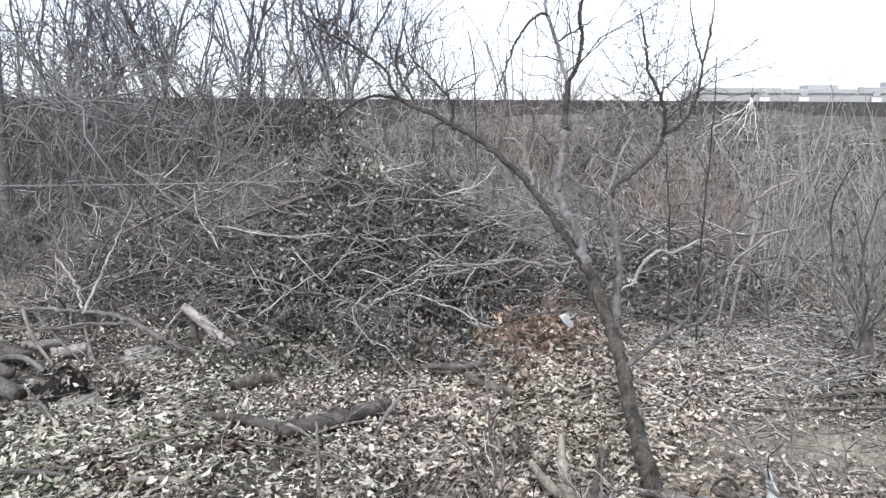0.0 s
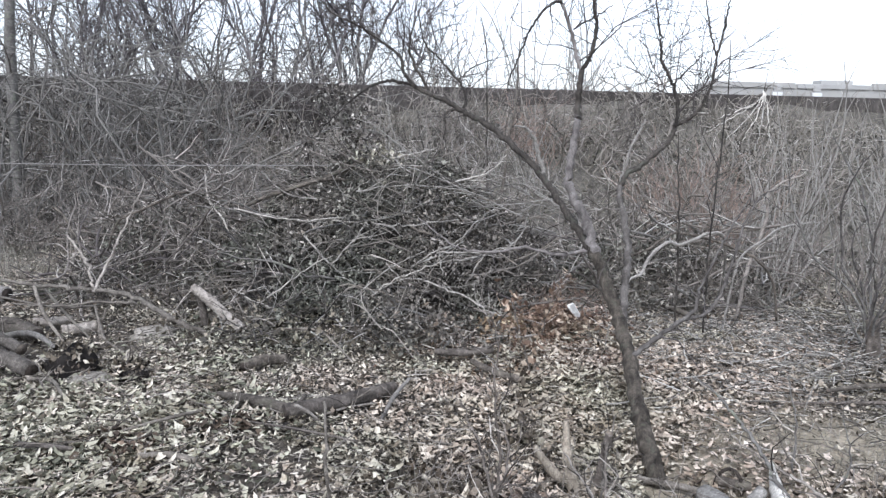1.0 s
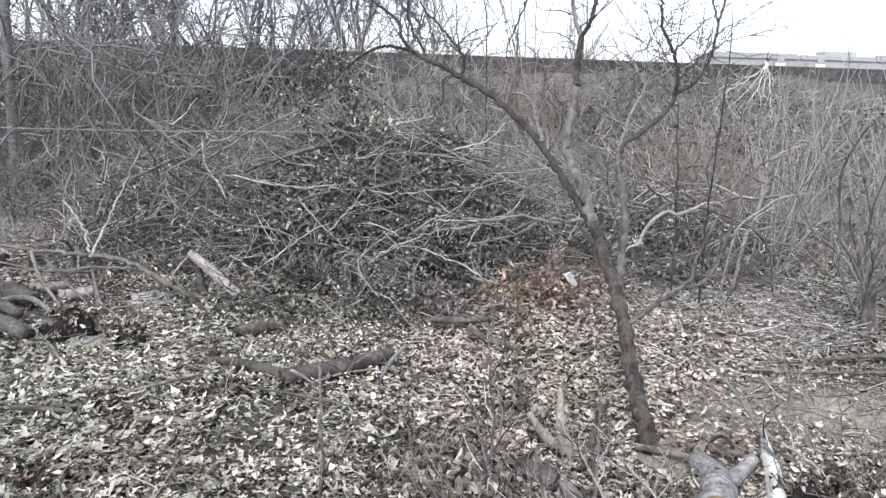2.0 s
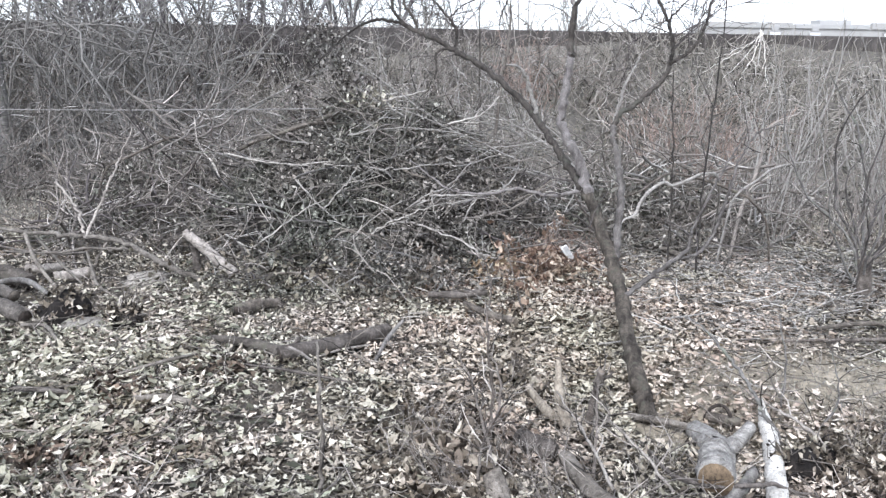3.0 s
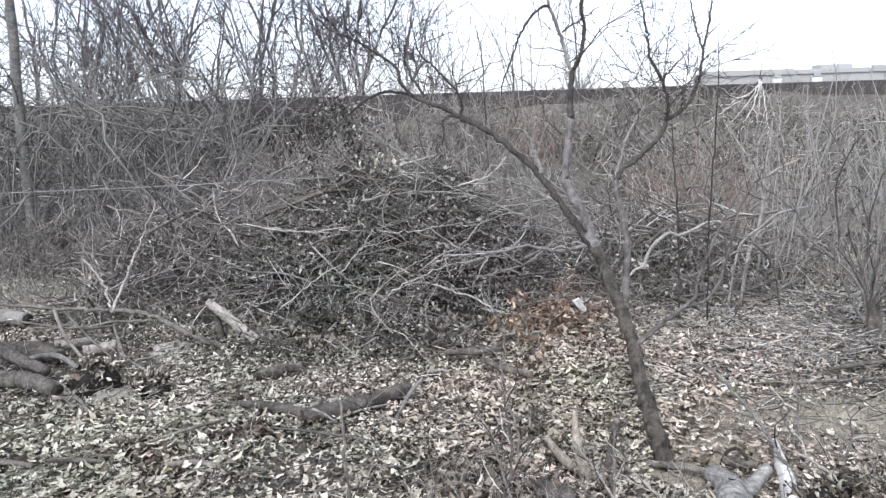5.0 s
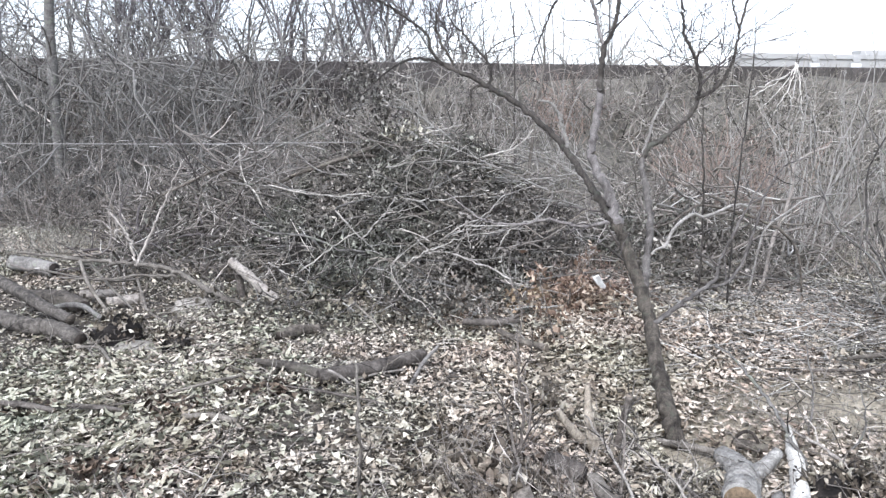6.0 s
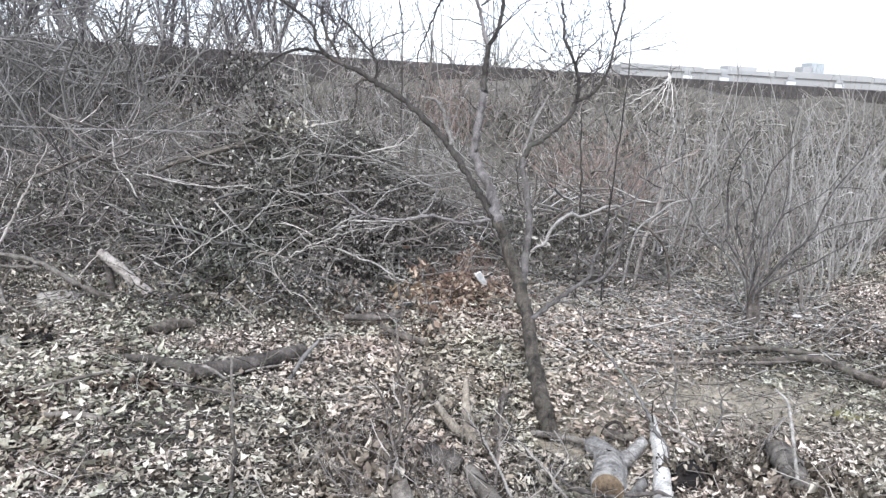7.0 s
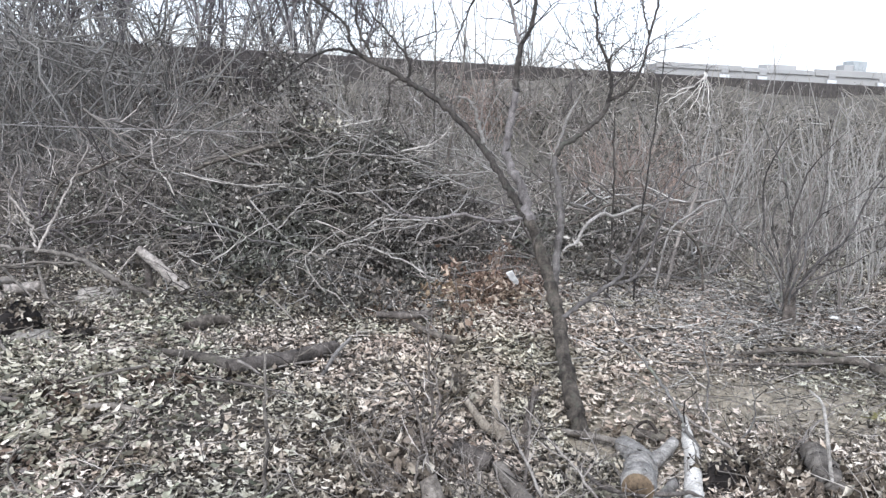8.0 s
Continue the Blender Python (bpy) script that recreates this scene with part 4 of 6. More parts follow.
for k in range(14):
    i = rng.uniform(0.0, 1.0)
    p = np.array((1.469, 3.26, -0.02)) * (1 - i) + np.array((1.243, 2.556, -0.03)) * i
    a = rng.uniform(-1.1, 1.1)
    r = 0.87 * (0.036 + 0.01 * i)
    p = p + r * np.array((math.sin(a), -0.2 * math.cos(a), math.cos(a))) + (0.02 * math.sin(3.14 * i), 0, -0.016 * math.sin(3.14 * i))
    c = Tubes()
    q = p - np.array(birch.location)
    c.add([q - (0.006 * math.sin(a), 0, 0.006 * math.cos(a)), q + (0.003 * math.sin(a), 0, 0.003 * math.cos(a))], [rng.uniform(0.004, 0.009), 0.003], 6)
    part("knot", c, M_END_DARK, birch)
log("branch_piece", [(0.395, 3.354, 0.1), (0.485, 3.34, -0.015), (0.559, 3.305, -0.05), (0.669, 3.324, -0.07)], [0.016, 0.027, 0.03, 0.027], M_SNAG, "pale weathered branch piece rising from the leaves", "branch", 10, seed=23, cut=M_END)
log("snag", [(0.532, 3.34, 0.235), (0.538, 3.307, 0.09), (0.566, 3.29, -0.03), (0.593, 3.275, -0.16)], [0.013, 0.027, 0.034, 0.04], M_SNAG, "pale broken upright snag standing in leaves", "snag", 10, seed=24, cut=M_END)
log("snag", [(0.722, 3.295, 0.2), (0.701, 3.311, 0.06), (0.672, 3.328, -0.14)], [0.02, 0.021, 0.027], M_LOG, "dark broken upright snag standing in leaves", "snag", 10, seed=25, cut=M_END, stubs=2)
log("mossy_log", [(0.52, 2.93, -0.03), (0.556, 2.767, -0.035), (0.601, 2.611, -0.025), (0.679, 2.495, -0.02), (0.769, 2.38, -0.01), (0.85, 2.26, 0.0)], [0.034, 0.04, 0.043, 0.04, 0.038], M_LOG_TAN, "thick grey-brown log curving through dead leaves", seed=26, cut=M_END, stubs=2)
log("dark_log", [(0.88, 2.4, -0.02), (1.057, 2.53, -0.03), (1.19, 2.585, -0.05)], [0.05, 0.05, 0.046], M_LOG_DARK, "dark brown log lying under the pale birch log", seed=27, cut=M_END_DARK)
log("dark_log", [(0.7, 2.53, -0.045), (0.842, 2.549, -0.05), (0.96, 2.506, -0.055)], [0.032, 0.034, 0.03], M_LOG_OLD, "thin grey log among dead leaves", seed=28, cut=M_END)
log("prop_log", [(1.06, 2.6, -0.055), (1.169, 2.727, -0.05), (1.28, 2.88, -0.06)], [0.026, 0.03, 0.028], M_LOG_GREY, "grey branch wedged between the sawn log and the birch", seed=43, cut=M_END)
log("split_log", [(0.195, 2.64, 0.06), (0.225, 2.532, -0.01), (0.262, 2.38, -0.05)], [0.04, 0.05, 0.056], M_LOG_TAN, "grey-brown split log end leaning in leaves", seed=29, cut=M_END)
log("wood_chunk", [(0.335, 3.08, -0.03), (0.399, 3.024, -0.035), (0.485, 2.985, -0.045)], [0.05, 0.058, 0.05], M_LOG, "short grey chunk of wood in leaves", seed=30, cut=M_END_DARK)
log("stick", [(0.86, 3.42, -0.072), (1.0, 3.38, -0.075), (1.17, 3.29, -0.07)], [0.018, 0.019, 0.019], M_LOG_TAN, "grey stick at the foot of the young tree", "stick", 9, seed=31, cut=M_END)
log("stick", [(1.24, 3.36, -0.045), (1.37, 3.29, -0.04)], [0.026, 0.024], M_LOG_DARK, "short dark stick behind the sawn log", "stick", 9, seed=44, cut=M_END)
log("curved_stick", [(0.891, 3.04, -0.055), (0.904, 2.931, -0.048), (0.928, 2.826, -0.045), (0.979, 2.769, -0.04), (1.068, 2.715, -0.03), (1.158, 2.698, -0.015), (1.225, 2.663, 0.01), (1.252, 2.64, 0.03), (1.3, 2.665, 0.0), (1.384, 2.692, -0.04), (1.501, 2.727, -0.06)], [0.008, 0.011, 0.011, 0.009, 0.007], M_LOG, "thin bow-shaped stick across the birch log", "stick", 7, seed=32, cut=M_END)
log("curled_root", [(1.225, 3.36, -0.11), (1.24, 3.362, -0.03), (1.278, 3.357, 0.012), (1.315, 3.335, 0.01), (1.335, 3.303, -0.035), (1.33, 3.283, -0.11)], [0.009, 0.01, 0.01, 0.009], M_END_DARK, "dark curled vine root behind the sawn log", "root", 7, seed=33, cut=M_END_DARK)
log("board_stump", [(1.905, 2.72, -0.01), (1.903, 2.825, 0.05), (1.893, 2.94, 0.1)], [0.07, 0.066, 0.05], M_LOG_TAN, "brown weathered wood stub leaning in leaves", "stump", seed=34, cut=M_END)
log("pale_stick", [(1.83, 2.905, 0.38), (1.872, 2.863, 0.335), (1.867, 2.79, 0.244), (1.875, 2.741, 0.113), (1.9, 2.7, -0.04)], [0.005, 0.008, 0.009, 0.01], M_PEELED, "pale peeled stick leaning over the ground", "stick", 8, seed=35, cut=M_END)
log("long_branch", [(2.2, 4.354, 0.05), (2.408, 4.424, 0.055), (2.583, 4.435, 0.06), (2.822, 4.352, 0.065), (3.0, 4.28, 0.06)], [0.012, 0.016, 0.018, 0.018, 0.014], M_LOG_DARK, "thin dark dead branch on the leaves", "branch", 8, seed=36, cut=M_END, stubs=3)
log("long_branch", [(2.48, 4.22, 0.05), (2.822, 4.224, 0.07), (2.916, 4.02, 0.07), (3.02, 3.83, 0.06)], [0.018, 0.028, 0.032, 0.032], M_LOG_DARK, "short dark dead branch on the leaves", "branch", 9, seed=46, cut=M_END)
log("long_branch", [(1.9, 4.135, 0.05), (2.249, 4.162, 0.05), (2.5, 4.18, 0.055), (2.7, 4.22, 0.05)], [0.008, 0.012, 0.012, 0.009], M_LOG, "thin brown dead branch on the leaves", "branch", 8, seed=47, cut=M_END, stubs=2)
log("long_branch", [(3.0, 3.7, 0.04), (3.3, 3.85, 0.05), (3.8, 4.1, 0.06)], [0.035, 0.04, 0.04], M_LOG_DARK, "dark fallen branch at the thicket edge", "branch", 10, seed=37, cut=M_END, stubs=2)
log("twisted_branch", [(1.21, 5.25, 0.468), (1.244, 5.27, 0.502), (1.314, 5.3, 0.528), (1.359, 5.35, 0.604), (1.427, 5.4, 0.674), (1.544, 5.5, 0.722), (1.632, 5.55, 0.696), (1.759, 5.6, 0.732), (1.885, 5.7, 0.762), (2.032, 5.8, 0.722), (2.2, 6.2, 0.4), (2.3, 6.6, 0.02)], [0.007, 0.012, 0.015, 0.014, 0.014, 0.013, 0.012, 0.008], M_PEELED, "pale twisted dead branch arching over the ground", "branch", 9, seed=38, cut=M_END, stubs=3)
log("dead_limb", [(1.15, 5.5, 0.58), (1.388, 5.52, 0.655), (1.522, 5.6, 0.725), (1.66, 5.68, 0.763), (1.959, 5.75, 0.699), (2.191, 5.72, 0.612), (2.263, 5.7, 0.57), (2.4, 5.72, 0.4), (2.5, 5.8, 0.02)], [0.006, 0.01, 0.013, 0.014, 0.012, 0.01], M_LOG_DARK, "dark dead limb propped among pale branches", "branch", 8, seed=48, cut=M_END, stubs=2)
log("dead_limb", [(2.05, 5.72, 0.02), (2.11, 5.7, 0.5), (2.167, 5.7, 0.628), (2.29, 5.7, 0.723), (2.411, 5.75, 0.8), (2.584, 5.8, 0.837), (2.786, 5.85, 0.848)], [0.01, 0.01, 0.009, 0.008, 0.005], M_PEELED, "pale dead limb bending outwards", "branch", 8, seed=49, cut=M_END)
log("arched_branch", [(2.2, 6.72, 0.05), (2.27, 6.76, 0.1), (2.47, 6.78, 0.13), (2.58, 6.7, 0.13), (2.62, 6.45, 0.1), (2.64, 6.25, 0.05)], [0.012, 0.015, 0.014, 0.012, 0.009], M_PEELED, "pale arched dead branch lying on the leaves", "branch", 8, seed=39, cut=M_END)
log("long_branch", [(1.74, 6.45, 0.05), (1.82, 6.21, 0.06), (1.885, 6.0, 0.06), (1.9, 5.65, 0.05)], [0.02, 0.028, 0.026, 0.016], M_LOG_DARK, "dark rotten branch on the leaves behind the young tree", "branch", 9, seed=94, cut=M_END_DARK, stubs=2)
log("low_branch", [(1.95, 6.3, 0.06), (2.12, 6.28, 0.075), (2.33, 6.3, 0.08), (2.55, 6.25, 0.075), (2.75, 6.4, 0.09), (2.98, 6.6, 0.11), (3.2, 6.9, 0.13)], [0.01, 0.014, 0.016, 0.016, 0.014, 0.009], M_LOG_GREY, "grey dead branch lying low over the leaves", "branch", 8, seed=40, cut=M_END, stubs=3)
log("dark_bough", [(-1.78, 6.68, 0.76), (-1.557, 6.75, 0.867), (-1.419, 6.8, 0.914), (-1.263, 6.9, 0.957), (-1.051, 7.0, 1.033), (-0.8, 7.1, 1.15)], [0.014, 0.028, 0.03, 0.026, 0.018], M_LOG_DARK, "dark bough jutting out of the brush pile", "branch", 9, seed=41, cut=M_END)


def leaning_sapling(name, points, radii, label, seed, material, twig):
    p = thing(name, points[0], label, "sapling")
    limb("stem", points, radii, p, material, seed, 6, twig, rough=0.004)


leaning_sapling("thin_sapling", [(1.525, 3.128, -0.1), (1.457, 3.217, 0.018), (1.434, 3.297, 0.082), (1.399, 3.414, 0.149), (1.359, 3.533, 0.208), (1.306, 3.665, 0.269), (1.25, 3.8, 0.3)], [0.009, 0.009, 0.008, 0.003], "thin leaning leafless sapling by the birch log", 61, M_LOG_GREY, (0.22, 0.2, 2, 0.003))
leaning_sapling("thin_sapling", [(1.628, 3.209, -0.101), (1.777, 3.246, 0.095), (1.75, 3.3, 0.3)], [0.006, 0.005, 0.002], "thin leafless twig shoot in thin grass", 62, M_LOG_GREY, (0.2, 0.18, 1, 0.003))
leaning_sapling("thin_sapling", [(-0.44, 2.487, -0.03), (-0.428, 2.573, 0.15), (-0.431, 2.576, 0.38), (-0.455, 2.674, 0.55)], [0.009, 0.008, 0.005], "thin pale upright shoot standing in the leaves", 63, M_LOG_TAN, (0.16, 0.2, 2, 0.003))
leaning_sapling("thin_sapling", [(0.205, 2.984, -0.065), (0.217, 3.056, 0.204), (0.187, 3.125, 0.457), (0.21, 3.211, 0.655)], [0.008, 0.006, 0.003], "thin dark upright shoot standing in the leaves", 64, M_LOG, (0.1, 0.25, 2, 0.003))
leaning_sapling("thin_sapling", [(1.6, 3.4, -0.02), (1.62, 3.45, 0.2), (1.58, 3.5, 0.42)], [0.006, 0.005, 0.003], "thin grey upright shoot beside the bare soil", 65, M_LOG_GREY, (0.16, 0.15, 1, 0.003))
leaning_sapling("thin_sapling", [(1.68, 3.08, -0.04), (1.595, 3.182, 0.01), (1.542, 3.294, 0.02), (1.48, 3.42, 0.03), (1.35, 3.6, 0.1)], [0.008, 0.007, 0.003], "pale dead twig leaning over the birch log", 72, M_LOG_PALE, (0.24, 0.2, 1, 0.003))
leaning_sapling("thin_sapling", [(0.64, 2.58, 0.03), (0.59, 2.86, 0.09), (0.52, 3.3, 0.1)], [0.006, 0.006, 0.003], "pale dead twig lying over cut logs", 73, M_LOG_PALE, (0.12, 0.25, 2, 0.003))
leaning_sapling("thin_sapling", [(0.22, 2.65, 0.0), (0.17, 3.01, 0.1), (0.13, 3.22, 0.17), (0.05, 3.4, 0.3)], [0.007, 0.006, 0.003], "brown dead twig among upturned leaves", 74, M_LOG, (0.1, 0.25, 2, 0.003))
leaning_sapling("thin_sapling", [(0.66, 3.1, -0.05), (0.7, 3.24, 0.12), (0.77, 3.41, 0.24)], [0.006, 0.005, 0.003], "thin pale dead shoot beside a snag", 75, M_LOG_TAN, (0.12, 0.2, 2, 0.003))
leaning_sapling("thin_sapling", [(1.85, 2.85, -0.03), (1.95, 3.1, 0.08), (2.2, 3.3, 0.12)], [0.006, 0.005, 0.003], "pale dead twig lying by the root hollow", 76, M_LOG_PALE, (0.12, 0.25, 2, 0.003))
leaning_sapling("thin_sapling", [(0.145, 2.62, -0.06), (0.16, 2.7, 0.12), (0.24, 2.85, 0.28), (0.2, 2.98, 0.4)], [0.007, 0.006, 0.003], "thin brown crooked shoot among upturned leaves", 77, M_LOG, (0.1, 0.2, 2, 0.003))
leaning_sapling("thin_sapling", [(0.6, 2.72, -0.05), (0.64, 2.95, 0.1), (0.69, 3.2, 0.2)], [0.007, 0.006, 0.003], "thin dark dead shoot among cut wood", 78, M_LOG, (0.1, 0.25, 2, 0.003))
leaning_sapling("thin_sapling", [(0.9, 2.7, -0.05), (0.8, 2.85, 0.05), (0.68, 3.08, 0.1)], [0.007, 0.006, 0.003], "pale dead twig fallen across cut wood", 79, M_LOG_PALE, (0.1, 0.22, 2, 0.003))
leaning_sapling("thin_sapling", [(1.66, 5.6, 0), (1.64, 5.6, 0.72), (1.61, 5.6, 1.13), (1.58, 5.6, 1.5)], [0.008, 0.007, 0.004], "thin dark straight leafless sapling", 66, M_BARK, (0.3, 0.25, 1, 0.003))
leaning_sapling("thin_sapling", [(1.84, 5.5, 0), (1.83, 5.5, 0.7), (1.89, 5.6, 1.29), (1.94, 5.7, 1.77), (1.93, 5.7, 2.15)], [0.007, 0.006, 0.003], "tall thin dark leafless sapling", 67, M_BARK, (0.25, 0.35, 1, 0.003))
leaning_sapling("thin_sapling", [(0.39, 8.6, 0.0), (0.37, 8.6, 1.0), (0.35, 8.6, 1.6), (0.33, 8.6, 2.2), (0.26, 8.6, 2.6)], [0.01, 0.009, 0.005], "thin dark leafless sapling rising out of the brush", 68, M_BARK, (0.2, 0.3, 2, 0.003))
leaning_sapling("thin_sapling", [(0.42, 7.3, 0.3), (0.5, 7.3, 1.32), (0.56, 7.3, 1.71), (0.57, 7.3, 2.25)], [0.016, 0.013, 0.005], "pale leafless sapling rising out of the brush", 69, M_LOG_TAN, (0.25, 0.35, 2, 0.004))
leaning_sapling("thin_sapling", [(2.25, 6.0, 0), (2.32, 6.0, 0.48), (2.42, 6.0, 0.84), (2.43, 6.0, 1.06), (2.68, 6.0, 1.2)], [0.015, 0.013, 0.008], "crooked grey dead sapling bending over", 70, M_LOG_PALE, (0.16, 0.4, 2, 0.004))

log("dead_limb", [(-1.65, 6.58, 0.83), (-1.447, 6.6, 0.897), (-1.24, 6.65, 0.97), (-1.094, 6.8, 0.994), (-0.9, 7.05, 0.95), (-0.75, 7.3, 0.8)], [0.013, 0.017, 0.018, 0.016], M_LOG_DARK, "thick dark branch sticking out of the brush pile", "branch", 9, seed=90, cut=M_END_DARK, stubs=2)
log("dead_limb", [(-3.1, 6.9, 0.3), (-2.997, 6.9, 0.557), (-2.777, 6.9, 0.672), (-2.6, 6.95, 0.76), (-2.422, 7.0, 0.829), (-2.3, 7.2, 0.75)], [0.008, 0.012, 0.012, 0.009], M_LOG_DARK, "dark crooked branch lying over a brushwood heap", "branch", 8, seed=91, cut=M_END_DARK, stubs=3)
log("dead_limb", [(-2.85, 7.0, 1.066), (-2.642, 6.95, 0.956), (-2.501, 6.95, 0.839), (-2.3, 7.0, 0.7)], [0.006, 0.009, 0.011, 0.01], M_LOG_DARK, "dark crooked branch lying over a brushwood heap", "branch", 8, seed=92, cut=M_END_DARK, stubs=2)
log("dead_limb", [(-2.294, 7.2, 1.02), (-2.248, 7.1, 0.814), (-2.165, 7.0, 0.7), (-2.054, 6.9, 0.616), (-1.95, 6.85, 0.4)], [0.006, 0.009, 0.01, 0.009], M_PEELED, "pale peeled branch hanging in a brushwood heap", "branch", 8, seed=93, cut=M_END, stubs=2)

# ---- bare thickets ----


def shrub(seed, stems, height, lean, material, spread=0.15, r0=0.012, twig=(0.2, 0.42, 2), lift=0.03, wobble=0.06, fine=0.5, least=0.0052):
    """One leafless shrub: upright stems, each with its twigs."""
    rng = np.random.default_rng(seed)
    ob = thing("bare_shrub", (0, 0, 0), "", "shrub")
    tw = Tubes()
    for _ in range(stems):
        a, d = rng.uniform(0, 2 * math.pi), spread * math.sqrt(rng.uniform())
        start = (d * math.cos(a), d * math.sin(a), -0.06)
        way = (math.cos(a) * lean * rng.uniform(0.2, 1.3), math.sin(a) * lean * rng.uniform(0.2, 1.3), 1)
        h = height * rng.uniform(0.55, 1.1)
        line = wander(rng, start, way, h, 9, wobble, lift)
        r = r0 * rng.uniform(0.5, 1.15)
        st = Tubes()
        st.add(line, [r, r * 0.75, r * 0.35], 5, False)
        part("stem", st, material, ob)
        twiggy(rng, tw, line, max(r * fine, least), twig[0], twig[1], twig[2], 3, 0.95, 0.26, 0.03, 0.1)
    tagged(part("twig_spray", tw, material, ob), kind="stuff")
    return ob


GREY = [shrub(100 + k, 9, 2.3, 0.26 if k < 3 else 0.42, M_THICKET_PALE if k < 3 else M_THICKET, 0.2, 0.0115, (0.34, 0.42, 2 if k % 2 else 1), 0.02, 0.13 if k < 3 else 0.38, 0.58, 0.0056) for k in range(5)]
TALL = [shrub(110 + k, 7, 4.4, 0.3, M_THICKET, 0.25, 0.0135, (0.4, 0.6, 2), 0.03, 0.4, 0.42) for k in range(3)]
BROWN = [shrub(120 + k, 10, 1.8, 1.0, M_THICKET_BROWN, 0.3, 0.0105, (0.24, 0.52, 2), -0.03, 0.24, 0.62) for k in range(5)]
SCRUB = [shrub(140 + k, 8, 1.25, 0.8, M_SCRUB, 0.35, 0.014, (0.3, 0.5, 2), 0.0, 0.22, 0.8, 0.0085) for k in range(5)]
UPRIGHT = [shrub(150 + k, 8, 2.1, 0.24, M_THICKET_PALE if k else M_THICKET_BROWN, 0.22, 0.0105, (0.4, 0.4, 2), 0.05, 0.17, 0.5, 0.0038) for k in range(3)]
VINE = [shrub(160 + k, 13, 1.35, 0.35, M_TWIG_DARK if k < 2 else M_THICKET, 0.4, 0.012, (0.24, 0.4, 2), 0.0, 0.26, 0.7, 0.007) for k in range(3)]
RED = [shrub(130 + k, 12, 1.5, 0.5, M_RED, 0.2, 0.007, (0.16, 0.4, 2), 0.02, 0.16) for k in range(2)]


def plant(kinds, seed, count, x0, x1, y0, y1, label, group, s0=0.75, s1=1.2, keep=None):
    rng = np.random.default_rng(seed)
    made = 0
    while made < count:
        x, y = rng.uniform(x0, x1), rng.uniform(y0, y1)
        if keep and not keep(x, y):
            continue
        ob = copy_thing(kinds[rng.integers(len(kinds))], pose(x, y, land_h(x, y), rng.normal(0, 4), rng.normal(0, 4), rng.uniform(0, 360)))
        ob.scale = (s := rng.uniform(s0, s1), s, s * rng.uniform(0.85, 1.15))
        tagged(ob, label, "shrub", group)
        made += 1


plant(GREY[:3], 1, 21, 2.7, 8.0, 5.9, 10.5, "grey leafless shrub of upright stems in a thicket", "grey thicket", 0.6, 0.85, lambda x, y: y > 7.4 - 0.25 * (x - 2.7) and x < 0.75 * y + 0.8)
plant(GREY[3:] + BROWN[:3], 2, 40, -7.5, -1.6, 7.7, 11.5, "grey leafless shrub of upright stems in a thicket", "grey thicket", 0.7, 1.05, lambda x, y: x > -0.72 * y - 0.8)
plant(TALL, 3, 26, -9.0, -2.2, 8.0, 13.0, "tall grey leafless shrub before the bank", "tall thicket", 0.8, 1.15, lambda x, y: x > -0.75 * y - 0.6 and x < -0.28 * y)
plant(SCRUB + BROWN[:2], 4, 38, -3.5, 3.6, 8.8, 13.2, "low brown tangled shrub on the bank", "brown brush", 0.8, 1.2)
plant(SCRUB, 5, 26, 3.2, 11.0, 9.5, 14.3, "low brown tangled shrub on the bank", "brown brush", 0.8, 1.2, lambda x, y: x < 0.75 * y)
plant(BROWN, 6, 26, -6.5, -1.4, 6.6, 9.0, "low brown tangled shrub beside the brush pile", "brown brush", 0.5, 0.85, lambda x, y: x > -0.75 * y and y > 6.6 - 0.6 * (x + 1.8) and y < 9)
plant(SCRUB, 9, 26, -3.0, 11.5, 12.0, 14.2, "grey leafless shrub growing up before the wall", "grey thicket", 0.8, 1.1, lambda x, y: x < 0.75 * y and y < 14.1 + 0.08 * x)
plant(BROWN, 10, 11, 1.0, 2.9, 6.9, 8.6, "low brown tangled shrub beside the brush pile", "brown brush", 0.5, 0.8)
plant(VINE, 13, 30, -8.5, -1.6, 13.3, 14.2, "dark tangle of dead vines against the wall", "wall vines", 0.8, 1.2, lambda x, y: y < 14.25 + 0.08 * x and x > -0.68 * y)
plant(SCRUB + BROWN[:2], 16, 24, -9.5, -1.5, 12.4, 13.7, "brown tangled shrub before the wall", "brown brush", 1.0, 1.35, lambda x, y: y < 14.0 + 0.08 * x and x > -0.7 * y)
plant(TALL, 14, 12, -9.5, -4.0, 8.5, 13.0, "tall grey leafless shrub before the bank", "tall thicket", 0.85, 1.2, lambda x, y: -0.74 * y - 0.4 < x < -0.45 * y)
plant(GREY[:3], 15, 11, -2.2, 1.3, 9.2, 11.8, "grey leafless shrub behind the brush pile", "grey thicket", 0.5, 0.75)
plant(RED, 11, 5, 0.3, 1.3, 5.9, 6.6, "small tangle of reddish twigs before the brush pile", "red tangles", 0.2, 0.32)
plant(RED, 7, 3, 0.7, 1.5, 11.4, 12.6, "reddish-twigged shrub on the bank", "red shrubs", 0.75, 1.0)
plant(RED, 8, 6, 2.6, 3.7, 9.4, 10.6, "reddish-twigged shrub before the bank", "red shrubs", 0.8, 1.05)
plant(GREY, 12, 15, -3.0, 3.2, 14.95, 16.2, "thin pale leafless shrub showing over the wall", "grey thicket", 0.85, 1.3, lambda x, y: y > 14.95 + 0.08 * x)
